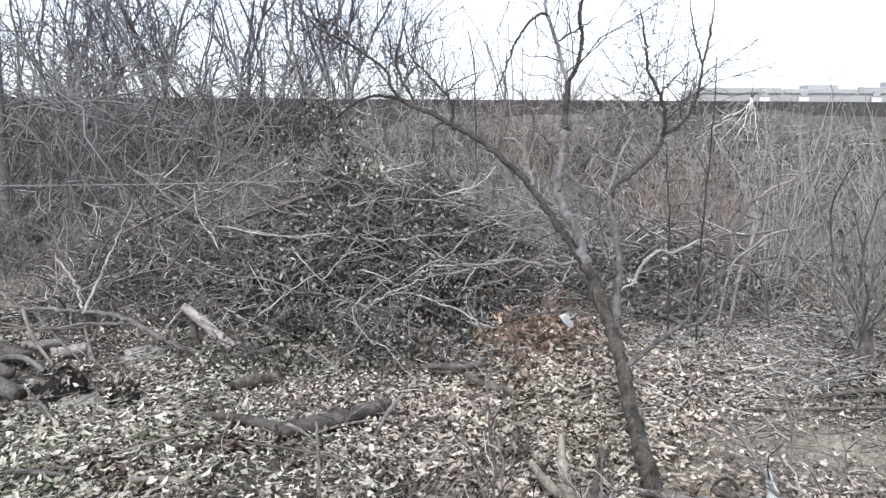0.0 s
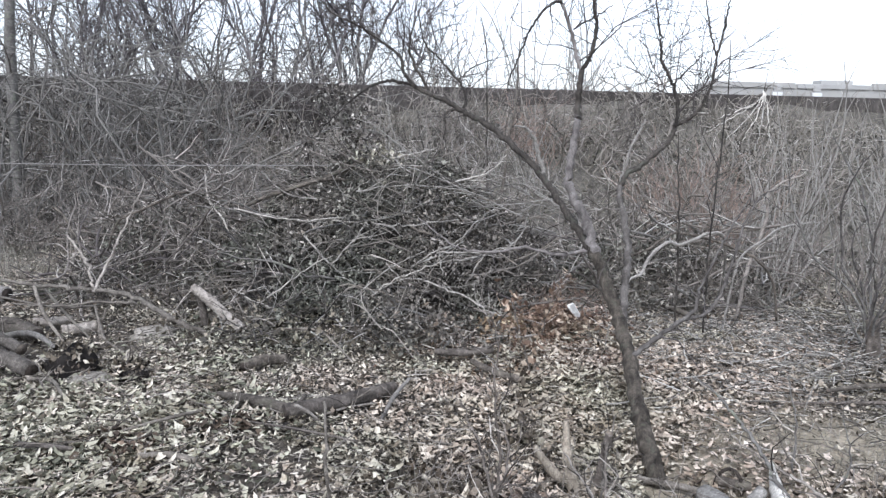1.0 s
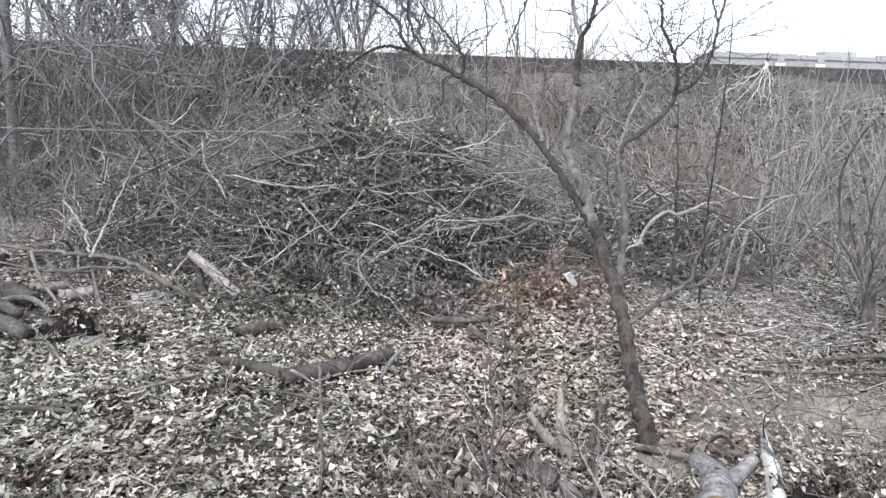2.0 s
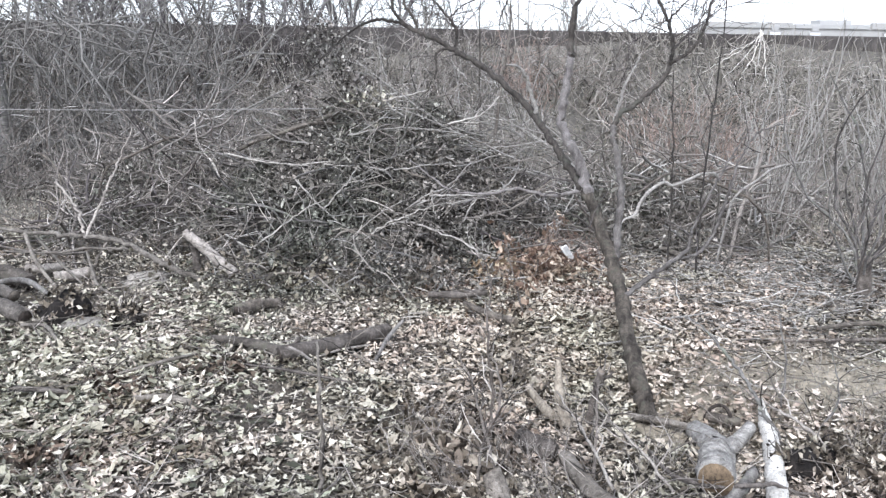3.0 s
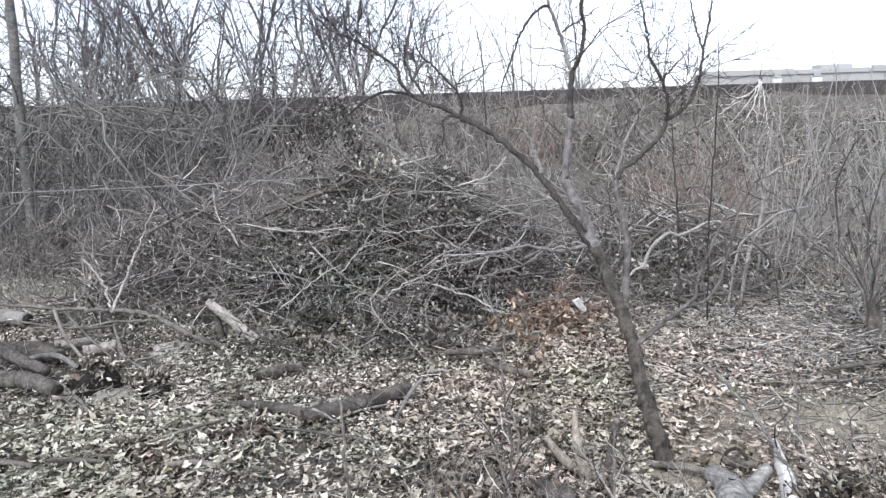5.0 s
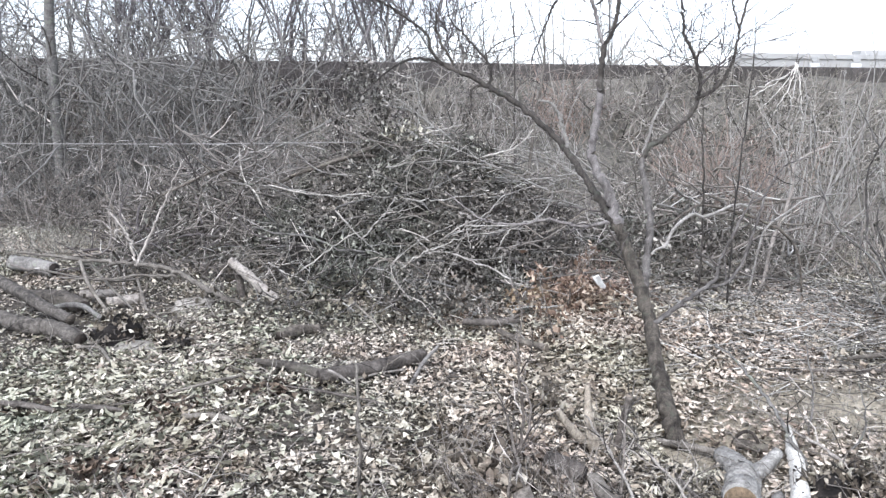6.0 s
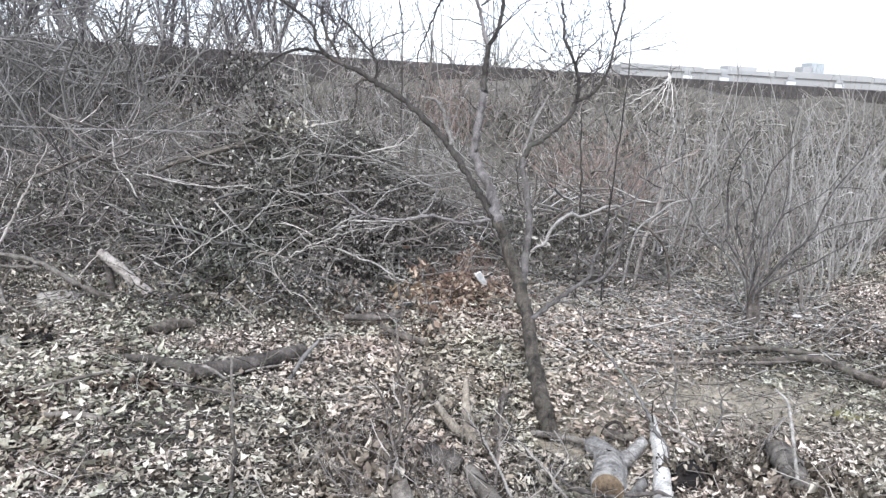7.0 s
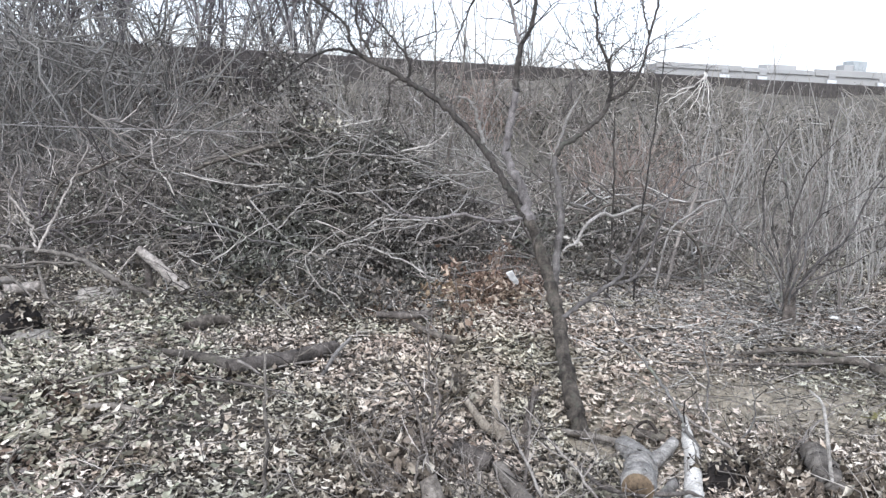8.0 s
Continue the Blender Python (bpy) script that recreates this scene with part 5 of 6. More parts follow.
for k, (x, y) in enumerate(((3.35, 5.6), (3.75, 5.95), (4.05, 6.3), (3.4, 6.45), (4.45, 6.6), (2.75, 6.6), (3.1, 7.0), (4.7, 7.0), (3.8, 7.2), (4.35, 7.5), (5.3, 7.6), (4.9, 8.0), (5.8, 8.3))):
    ob = copy_thing(UPRIGHT[k % 3], pose(x, y, land_h(x, y), 0, 0, 70 * k))
    ob.scale = (0.8, 0.8, 0.75 + 0.06 * (k % 7))
    tagged(ob, "upright pale leafless shrub at the edge of the leaves", "shrub", "upright shrubs")


def stump_shrub():
    """An old cut-back shrub: a short stump with a fan of new stems."""
    rng = np.random.default_rng(171)
    ob = thing("stump_shrub", (2.885, 5.148, -0.02), "cut-back grey shrub with stems fanning from a stump", "shrub")
    t = Tubes()
    t.add(curve_through([(0, 0, -0.03), (-0.01, 0, 0.14), (-0.04, 0, 0.31)], 6), [0.062, 0.05, 0.046, 0.05], 12)
    part("stump", t, M_LOG, ob)
    for k in range(13):
        a = rng.uniform(0, 2 * math.pi)
        way = (math.cos(a) * rng.uniform(0.05, 0.5), math.sin(a) * rng.uniform(0.1, 0.4), 1)
        line = wander(rng, (-0.04 + 0.035 * math.cos(a), 0.035 * math.sin(a), rng.uniform(0.12, 0.29)), way, rng.uniform(0.8, 1.6), 10, 0.2, 0.03)
        r = rng.uniform(0.007, 0.0125)
        t = Tubes()
        t.add(line, [r, r * 0.75, r * 0.3], 6, False)
        stem = part("stem", t, (M_STEM, M_STEM, M_LOG_GREY)[k % 3], ob)
        t = Tubes()
        twiggy(rng, t, line, r * 0.5, 0.2, 0.4, 2, 3, 0.8, 0.2, 0.03, 0.15)
        tagged(part("twig_spray", t, M_THICKET_BROWN, stem), kind="stuff")


stump_shrub()
for x, y, s, a, lab in ((0.3, 2.85, 0.32, 20, "small tangle of dead twigs among cut wood"), (0.72, 2.72, 0.26, 140, "small tangle of dead twigs among cut wood"), (1.75, 2.95, 0.22, 200, "small tangle of dead twigs beside the birch log"),
                        (0.1, 2.6, 0.26, 310, "small tangle of dead twigs among upturned leaves"), (0.45, 2.5, 0.26, 260, "small tangle of dead twigs among cut wood"), (-0.1, 3.0, 0.26, 200, "small tangle of dead twigs among upturned leaves")):
    ob = copy_thing(BROWN[int(a) % 5], pose(x, y, land_h(x, y), 0, 0, a))
    ob.scale = (s, s, s)
    tagged(ob, lab, "twig tangle", "twig tangles")
for k in GREY + TALL + BROWN + SCRUB + UPRIGHT + VINE + RED:
    for o in (*k.children_recursive, k):
        bpy.data.objects.remove(o)


def leafy_vine(where, stems, leaves, seed):
    """Upright stems hung all over with small withered leaves."""
    rng = np.random.default_rng(seed)
    ob = thing("leafy_vine", where, "dark upright vine hung with withered pinkish-grey leaves behind the brush pile", "vine")
    at = []
    for pts in stems:
        line = curve_through(np.array(pts) - np.array(where), 8)
        line[1:] += rng.normal(0, 0.02, line[1:].shape)
        t = Tubes()
        t.add(line, [0.013, 0.009, 0.004], 6, False)
        stem = part("stem", t, M_STEM, ob)
        t = Tubes()
        twiggy(rng, t, line, 0.005, 0.1, 0.34, 2, 3, 0.9, 0.3, 0.0, 0.25)
        tagged(part("twig_spray", t, M_THICKET_BROWN, stem), kind="stuff")
        k = np.array([rng.integers(len(line) // 3, len(line), leaves // 14)]).ravel()
        for c in line[k] + rng.normal(0, 0.1, (len(k), 3)):
            at.append(c + rng.normal(0, 0.035, (14, 3)))
    tagged(part("foliage", leaf_mesh("foliage", rng, np.concatenate(at), 0.045, 0.9), M_LEAF_VINE, ob), kind="stuff")


leafy_vine((-1.15, 7.5, 0.0), (((-1.15, 7.5, 0.0), (-1.08, 7.4, 0.6), (-1.02, 7.3, 1.1), (-1.05, 7.3, 1.5), (-1.13, 7.4, 1.82)), ((-1.2, 7.5, 0.0), (-1.3, 7.45, 0.8), (-1.4, 7.4, 1.3), (-1.25, 7.4, 1.75)), ((-1.05, 7.55, 0.0), (-0.9, 7.4, 0.8), (-0.82, 7.3, 1.25), (-0.88, 7.3, 1.6))), 640, 901)

# ---- trees behind the wall ----


def far_tree(seed, height, r0, label):
    rng = np.random.default_rng(seed)
    ob = thing("bare_tree", (0, 0, 0), label, "tree")
    tw = Tubes()
    for m in range(1 + seed % 2):
        t = Tubes()
        line = wander(rng, (0.15 * m, 0, -0.3), (rng.normal(0, 0.2), rng.normal(0, 0.2), 1), height, 14, 0.15, 0.06)
        t.add(line, [r0, r0 * 0.75, r0 * 0.3], 7)
        part("trunk", t, M_TREE_FAR, ob)
        for k in range(7):
            i = rng.integers(2, 11)
            b = wander(rng, line[i], side_way(rng, np.array([0, 0, 1.0]), rng.uniform(0.5, 1.1)), height * rng.uniform(0.2, 0.45), 9, 0.2, 0.06)
            tw.add(b, [r0 * 0.45, r0 * 0.15], 5, False)
            twiggy(rng, tw, b, 0.012, 0.3, 0.9, 2, 3, 0.9, 0.26, 0.04, 0.1)
        twiggy(rng, tw, line, 0.012, 0.26, 1.1, 2, 3, 0.9, 0.3, 0.04, 0.1)
    tagged(part("crown", tw, M_TREE_FAR, ob), kind="stuff")
    return ob


FAR = [far_tree(200 + k, 6.5, 0.04, "bare dark tree behind the wall") for k in range(5)]
rng = np.random.default_rng(9)
for k in range(48):
    x = -12.5 + 11.3 * rng.uniform() ** 0.8
    y = rng.uniform(16.0, 23.0)
    s = rng.uniform(0.6, 1.1)
    ob = copy_thing(FAR[k % 5], pose(x * y / 17, y, land_h(x, y), rng.normal(0, 3), rng.normal(0, 3), rng.uniform(0, 360)))
    ob.scale = (s, s, s)
    tagged(ob, "bare dark tree behind the wall", "tree", "trees behind the wall")
for k in FAR:
    for o in (*k.children_recursive, k):
        bpy.data.objects.remove(o)
tall = thing("pole_tree", (-5.3, 9.5, 0), "slim straight greenish-grey tree in the thicket", "tree")
limb("trunk", [(-5.3, 9.5, -0.1), (-5.32, 9.5, 1.5), (-5.28, 9.5, 3.2), (-5.3, 9.5, 6)], [0.075, 0.065, 0.055, 0.03], tall, M_LOG_GREY, 71, 10, (0.5, 0.9, 2, 0.01), rough=0.004)
pb = thing("pale_branch", (4.72, 12.1, float(bank_h(4.72, 12.1))), "pale bare branch spread over the bank below the wall", "branch")
for k, (dx, dz) in enumerate(((-0.9, -0.25), (-0.6, -0.35), (-0.35, -0.4), (-0.15, -0.5), (0.1, -0.55), (-0.75, -0.05))):
    limb("branch", [(4.75, 12.3, 2.05), (4.72 + 0.1 * dx, 12.15, 1.9), (4.72 + 0.5 * dx, 12.05, 1.78 + 0.5 * dz), (4.72 + dx, 12.0, 1.65 + dz)], [0.009, 0.008, 0.004], pb, M_BIRCH, 80 + k, 6, (0.25, 0.3, 1, 0.006), rough=0.01)

# wire strung through the thicket
w = Tubes()
w.add(curve_through([(-7.0, 7.0, 1.03), (-3.96, 7.0, 1.05), (-2.45, 7.0, 1.07), (-1.1, 7.05, 1.1)], 8), [0.0048, 0.0048], 6)
wire = new("wire", w.mesh("wire"))
wire.data.materials.append(M_WIRE)
tagged(wire, "thin taut pale wire strung through the bare thicket", "wire")

# ---- the brush pile ----


def pile_top(x, y):
    """Height of the heap over the ground: a crest towards one side and a long low shoulder."""
    u, v = np.where(x < -0.7, (x + 0.7) / 1.75, (x + 0.7) / 2.0), (y - 7.5) / np.where(y < 7.5, 2.1, 1.5)
    q = np.clip(1 - u * u - v * v, 0, 1)
    return (1.12 + 0.05 * np.sin(5 * x + 2) + 0.04 * np.sin(9 * x + 3 * y)) * q ** 1.1


def add_shade_core(pile, base):
    """A dark mass added inside the heap to stand for its inner shade."""
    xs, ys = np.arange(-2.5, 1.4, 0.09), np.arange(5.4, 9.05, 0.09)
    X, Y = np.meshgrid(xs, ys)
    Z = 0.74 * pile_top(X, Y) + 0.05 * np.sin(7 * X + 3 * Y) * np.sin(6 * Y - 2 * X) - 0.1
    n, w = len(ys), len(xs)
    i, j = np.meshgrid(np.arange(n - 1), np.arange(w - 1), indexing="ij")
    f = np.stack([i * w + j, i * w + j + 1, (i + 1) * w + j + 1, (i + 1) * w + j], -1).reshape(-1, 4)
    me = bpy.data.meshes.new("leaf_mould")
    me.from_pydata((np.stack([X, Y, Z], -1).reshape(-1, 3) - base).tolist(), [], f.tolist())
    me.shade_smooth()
    part("leaf_mould", me, M_PILE_SHADE, pile, "added dark core standing for the shade inside the heap")


def brush_heap(seed, x0, y0, rx, ry, top, count, leaves, label, skins):
    """A low tangle of cut branches thrown on a heap."""
    rng = np.random.default_rng(seed)
    heap = thing("brush_heap", (x0, y0, land_h(x0, y0)), label, "brush pile")
    shapes = []
    for k in range(8):
        t = Tubes()
        ln = rng.uniform(0.8, 1.7)
        line = wander(rng, (-ln / 2, 0, 0), (1, 0, 0), ln, 9, 0.2)
        r = rng.uniform(0.006, 0.014)
        t.add(line, [r, r * 0.45], 5, False)
        twiggy(rng, t, line, r * 0.6, 0.25, 0.45, 2, 3, 0.8, 0.26, 0.0, 0.1)
        me = t.mesh("branch")
        me.materials.append(skins[k % len(skins)])
        shapes.append(me)
    for k in range(count):
        a, d = rng.uniform(0, 2 * math.pi), math.sqrt(rng.uniform())
        x, y = rx * d * math.cos(a), ry * d * math.sin(a)
        z = 0.04 + top * (1 - d * d) * rng.uniform(0.2, 1.0)
        ob = new("branch", shapes[k % 8])
        ob.parent = heap
        s = rng.uniform(0.5, 1.0)
        ob.matrix_basis = Matrix.Translation((x, y, z)) @ pose(0, 0, 0, rng.uniform(0, 360), rng.normal(0, 24), rng.normal(0, 55) + 180 * rng.integers(2)) @ Matrix.Diagonal((s, s, s, 1))
    a, d = rng.uniform(0, 2 * math.pi, leaves), np.sqrt(rng.uniform(0, 1, leaves))
    at = np.stack([rx * d * np.cos(a), ry * d * np.sin(a), 0.03 + top * 0.8 * (1 - d * d) * rng.uniform(0, 1, leaves)], -1)
    tagged(part("withered_foliage", leaf_mesh("withered_foliage", rng, at, 0.05, 0.9), M_LEAF_GREY, heap), kind="stuff")


def brush_pile():
    rng = np.random.default_rng(77)
    pile = thing("brush_pile", (-0.35, 7.6, 0), "heap of cut grey-brown branches with withered leaves", "brush pile")
    base = np.array((-0.35, 7.6, 0))
    add_shade_core(pile, base)
    shapes = []
    for k in range(12):
        t = Tubes()
        ln = rng.uniform(0.6, 1.5)
        line = wander(rng, (-ln / 2, 0, 0), (1, 0, 0), ln, 9, 0.2)
        r = rng.uniform(0.007, 0.014)
        t.add(line, [r, r * 0.45], 5, False)
        twiggy(rng, t, line, r * 0.6, 0.27, 0.45, 2, 3, 0.75, 0.22, 0.0, 0.1)
        me = t.mesh("branch")
        me.materials.append((M_STICK, M_TWIG_DARK, M_LOG_TAN, M_STICK, M_THICKET_BROWN, M_LOG_GREY)[k % 6])
        shapes.append(me)
    for k in range(105):
        a, d = rng.uniform(0, 2 * math.pi), math.sqrt(rng.uniform()) * 0.97
        x, y = -0.6 + 1.9 * d * math.cos(a), 7.6 + (2.0 if math.sin(a) < 0 else 1.45) * d * math.sin(a)
        z = float(pile_top(x, y)) * rng.uniform(0.35, 1.02) + 0.03
        ob = new("branch", shapes[k % 12])
        ob.parent = pile
        s = rng.uniform(0.6, 1.1)
        ob.matrix_basis = Matrix.Translation((x - base[0], y - base[1], z)) @ pose(0, 0, 0, rng.uniform(0, 360), rng.normal(0, 24), rng.normal(0, 50) + 180 * rng.integers(2)) @ Matrix.Diagonal((s, s, s, 1))
    n = 44000
    a, d = rng.uniform(0, 2 * math.pi, n), np.sqrt(rng.uniform(0, 1, n))
    x, y = -0.6 + 1.85 * d * np.cos(a), 7.4 + np.where(np.sin(a) < 0, 1.95, 1.3) * d * np.sin(a)
    z = pile_top(x, y) * rng.uniform(0.6, 0.97, n) ** 0.8 + rng.uniform(0.0, 0.06, n)
    pick = noise_pick(x * 1.9, y * 1.9, z * 3.0) + rng.normal(0, 0.5, n) - 1.3 * np.clip(z - 0.62, 0, 1) > -0.55
    for k in range(70):
        px, py = rng.uniform(-2.0, 0.45), rng.uniform(4.9, 6.8)
        pz = rng.uniform(0.03, 0.12 + 0.22 * max(0, py - 5.2))
        ob = new("branch", shapes[k % 12])
        ob.parent = pile
        s = rng.uniform(0.35, 0.75)
        ob.matrix_basis = Matrix.Translation((px - base[0], py - base[1], pz)) @ pose(0, 0, 0, rng.uniform(0, 360), rng.normal(0, 22), rng.uniform(0, 360)) @ Matrix.Diagonal((s, s, s, 1))
    for k in range(60):
        a = rng.uniform(0, 2 * math.pi)
        d = math.sqrt(rng.uniform(0, 0.75))
        px, py = -0.4 + 2.2 * d * math.cos(a), 7.5 + 1.5 * d * math.sin(a)
        ob = new("branch", shapes[k % 12])
        ob.parent = pile
        s = rng.uniform(0.4, 0.8)
        ob.matrix_basis = Matrix.Translation((px - base[0], py - base[1], float(pile_top(px, py)) * 0.95)) @ pose(0, 0, 0, rng.uniform(0, 360), -rng.uniform(15, 60), rng.uniform(0, 360)) @ Matrix.Diagonal((s, s, s, 1))
    for k in range(26):
        px = rng.uniform(-1.9, 1.1)
        py = 7.6 - 2.0 * math.sqrt(max(0.05, 1 - ((px + 0.4) / 2.3) ** 2)) * rng.uniform(0.45, 0.95)
        pz = float(pile_top(px, py)) * rng.uniform(0.7, 1.0) + 0.05
        line = wander(rng, np.array((px, py, pz)) - base, (rng.normal(0, 1), -0.25, rng.normal(-0.05, 0.28)), rng.uniform(0.45, 1.0), 9, 0.18)
        line[:, 2] = np.maximum(line[:, 2], 0.03)
        t = Tubes()
        r = rng.uniform(0.007, 0.012)
        t.add(line, [r, r * 0.5], 6)
        b = part("branch", t, M_LOG_TAN if k % 3 == 0 else M_LOG_GREY, pile)
        t = Tubes()
        twiggy(rng, t, line, r * 0.6, 0.25, 0.5, 2, 4, 0.7, 0.2, 0.0, 0.25)
        tagged(part("twig_spray", t, M_STICK, b), kind="stuff")
    for k, (pts, r) in enumerate((
            ([(-0.496, 5.85, 0.442), (-0.441, 5.83, 0.388), (-0.404, 5.82, 0.35), (-0.367, 5.8, 0.288), (-0.329, 5.78, 0.166)], 0.008),
            ([(-0.404, 5.82, 0.346), (-0.256, 5.78, 0.344), (-0.153, 5.72, 0.337), (-0.011, 5.62, 0.3), (0.15, 5.5, 0.266), (0.275, 5.4, 0.207), (0.355, 5.35, 0.192)], 0.009),
            ([(-0.105, 5.7, 0.567), (0.067, 5.65, 0.58), (0.227, 5.6, 0.592), (0.335, 5.5, 0.641), (0.483, 5.3, 0.694)], 0.009),
            ([(-0.093, 5.7, 0.611), (-0.081, 5.68, 0.506), (-0.057, 5.66, 0.4)], 0.006),
            ([(0.245, 5.6, 0.58), (0.176, 5.6, 0.475), (0.148, 5.6, 0.396)], 0.007),
            ([(-1.145, 5.95, 0.631), (-1.028, 5.92, 0.507), (-0.931, 5.9, 0.408), (-0.956, 5.88, 0.325), (-1.078, 5.8, 0.197), (-1.18, 5.75, 0.12)], 0.008),
            ([(-0.931, 5.9, 0.408), (-0.836, 5.93, 0.524), (-0.742, 5.97, 0.619), (-0.68, 6.05, 0.737)], 0.007),
            ([(-0.805, 5.6, 0.086), (-0.638, 5.65, 0.189), (-0.491, 5.7, 0.306), (-0.299, 5.75, 0.399), (-0.105, 5.8, 0.461), (0.202, 5.85, 0.518)], 0.008),
            ([(-0.913, 5.6, 0.114), (-0.703, 5.65, 0.241), (-0.453, 5.75, 0.439), (-0.282, 5.8, 0.514)], 0.007),
            ([(-1.601, 5.6, 0.273), (-1.414, 5.5, 0.204), (-1.218, 5.45, 0.152)], 0.008),
            ([(-0.622, 6.2, 0.7), (-0.389, 6.2, 0.687), (-0.166, 6.2, 0.716), (0.043, 6.25, 0.747)], 0.009),
            ([(-0.541, 6.9, 1.191), (-0.374, 6.9, 1.225), (-0.158, 6.95, 1.282)], 0.012),
            ([(-0.037, 6.7, 0.991), (0.184, 6.7, 1.055), (0.316, 6.7, 1.108), (0.452, 6.75, 1.25)], 0.01),
            ([(-1.75, 6.2, 0.795), (-1.402, 6.1, 0.746), (-1.126, 6.1, 0.729), (-0.857, 6.15, 0.752)], 0.008),
            ([(-0.795, 6.4, 0.938), (-0.557, 6.4, 0.981), (-0.225, 6.4, 0.998), (0.109, 6.4, 0.958)], 0.008),
            ([(-0.302, 5.8, 0.433), (-0.128, 5.8, 0.549), (0.045, 5.82, 0.639), (0.196, 5.9, 0.787)], 0.007),
            ([(-1.462, 5.55, 0.147), (-1.212, 5.6, 0.318), (-1.057, 5.7, 0.434), (-0.898, 5.8, 0.508)], 0.007),
            ([(0.424, 5.6, 0.64), (0.509, 5.65, 0.741), (0.55, 5.7, 0.864)], 0.007))):
        line = curve_through(np.array(pts) - base, 5)
        line[1:-1] += rng.normal(0, 0.005, line[1:-1].shape)
        t = Tubes()
        t.add(line, [r * 0.95, r * 0.5], 6)
        b = part("branch", t, M_PEELED, pile, "pale peeled branch")
        t = Tubes()
        twiggy(rng, t, line, r * 0.6, 0.22, 0.4, 2, 4, 0.6, 0.14, 0.0, 0.15)
        tagged(part("twig_spray", t, M_PEELED, b), kind="stuff")
    for k in range(58):
        px, py, pz = rng.uniform(-0.2, 1.25), rng.uniform(6.6, 7.9), rng.uniform(0.35, 0.95)
        line = wander(rng, np.array((px, py, pz)) - base, (-1, rng.normal(0, 0.3), rng.normal(0.32, 0.2)), rng.uniform(0.7, 1.35), 9, 0.1, -0.01)
        t = Tubes()
        r = rng.uniform(0.005, 0.009)
        t.add(line, [r, r * 0.4], 5, False)
        b = part("branch", t, (M_THICKET_PALE, M_STICK, M_LOG_GREY)[k % 3], pile)
        t = Tubes()
        twiggy(rng, t, line, r * 0.6, 0.13, 0.4, 2 if k % 3 == 0 else 1, 3, 0.55, 0.14, 0.02, 0.15)
        tagged(part("twig_spray", t, (M_THICKET_PALE, M_THICKET, M_STICK)[k % 3], b), kind="stuff")
    front = np.stack([rng.normal(-0.9, 0.6, 3500), 4.7 + 2.1 * rng.uniform(0, 1, 3500) ** 0.6, 0.03 + 0.18 * rng.uniform(0, 1, 3500) ** 2], -1)
    fy = 4.85 + 1.7 * rng.uniform(0, 1, 11000) ** 0.8
    fx = rng.normal(-0.7, 0.62, 11000) + 0.15 * (fy - 5.2)
    fz = 0.03 + rng.uniform(0, 1, 11000) ** 1.3 * np.clip(0.05 + 0.3 * (fy - 4.85), 0, 0.5) * np.exp(-(((fx + 0.65) / 0.95) ** 2))
    clump = noise_pick(fx * 3.1, fy * 2.7, fz * 6) + rng.normal(0, 0.4, 11000) > -0.2
    tagged(part("front_foliage", leaf_mesh("front_foliage", rng, np.stack([fx, fy, fz], -1)[clump] - base, 0.042, 0.8), M_LEAF_GREY, pile, "grey withered leaves spilling from the heap"), kind="stuff")
    part("skirt_foliage", leaf_mesh("skirt_foliage", rng, front - base, 0.05, 0.8), M_LEAF_BROWN, pile)["kind"] = "stuff"
    for nm, skin, m in (("brushwood", M_THICKET, 420), ("brushwood", M_STICK, 760)):
        t = Tubes()
        for _ in range(m):
            a, d = rng.uniform(0, 2 * math.pi), math.sqrt(rng.uniform())
            px, py = -0.45 + 2.3 * d * math.cos(a), 7.5 + (2.3 if math.sin(a) < 0 else 1.4) * d * math.sin(a)
            pz = float(pile_top(px, py)) * rng.uniform(0.75, 1.06) + rng.uniform(0.02, 0.1)
            if rng.uniform() < 0.22:
                px, py, pz = max(-1.3, rng.normal(-0.75, 0.55)), rng.uniform(4.9, 6.2), rng.uniform(0.03, 0.2)
            w0 = np.array((rng.normal(0, 1), rng.normal(-0.2, 0.5), rng.normal(0, 0.45)))
            ln = rng.uniform(0.15, 0.5)
            line = wander(rng, np.array((px, py, pz)) - base, w0, ln, 4, 0.22)
            line[:, 2] = np.maximum(line[:, 2], 0.02)
            r = rng.uniform(0.003, 0.0065)
            t.add(line, [r, r * 0.5], 3, False)
            t.add(wander(rng, line[2], line[2] - line[1] + rng.normal(0, 0.06, 3), ln * 0.4, 2, 0.2), [r * 0.7, r * 0.4], 3, False)
        tagged(part(nm, t, skin, pile, "short broken twigs all over the heap"), kind="stuff")
    for k in range(150):
        a, d = rng.uniform(0, 2 * math.pi), math.sqrt(rng.uniform())
        px, py = -0.7 + 2.0 * d * math.cos(a), 7.2 + (1.6 if math.sin(a) < 0 else 1.0) * d * math.sin(a)
        pz = float(pile_top(px, py)) * rng.uniform(0.85, 1.08) + 0.04
        side = -1 if rng.uniform() < 0.7 else 1
        line = wander(rng, np.array((px, py, pz)) - base, (side, rng.normal(-0.1, 0.45), rng.normal(0.08, 0.28)), rng.uniform(0.35, 0.85), 8, 0.16)
        line[:, 2] = np.maximum(line[:, 2], 0.03)
        t = Tubes()
        r = rng.uniform(0.005, 0.01)
        t.add(line, [r, r * 0.5], 5, False)
        b = part("branch", t, (M_LOG_TAN, M_THICKET_BROWN, M_LOG_GREY, M_STICK)[k % 4], pile)
        t = Tubes()
        twiggy(rng, t, line, r * 0.65, 0.11, 0.3, 1, 3, 0.7, 0.2, 0.02, 0.1)
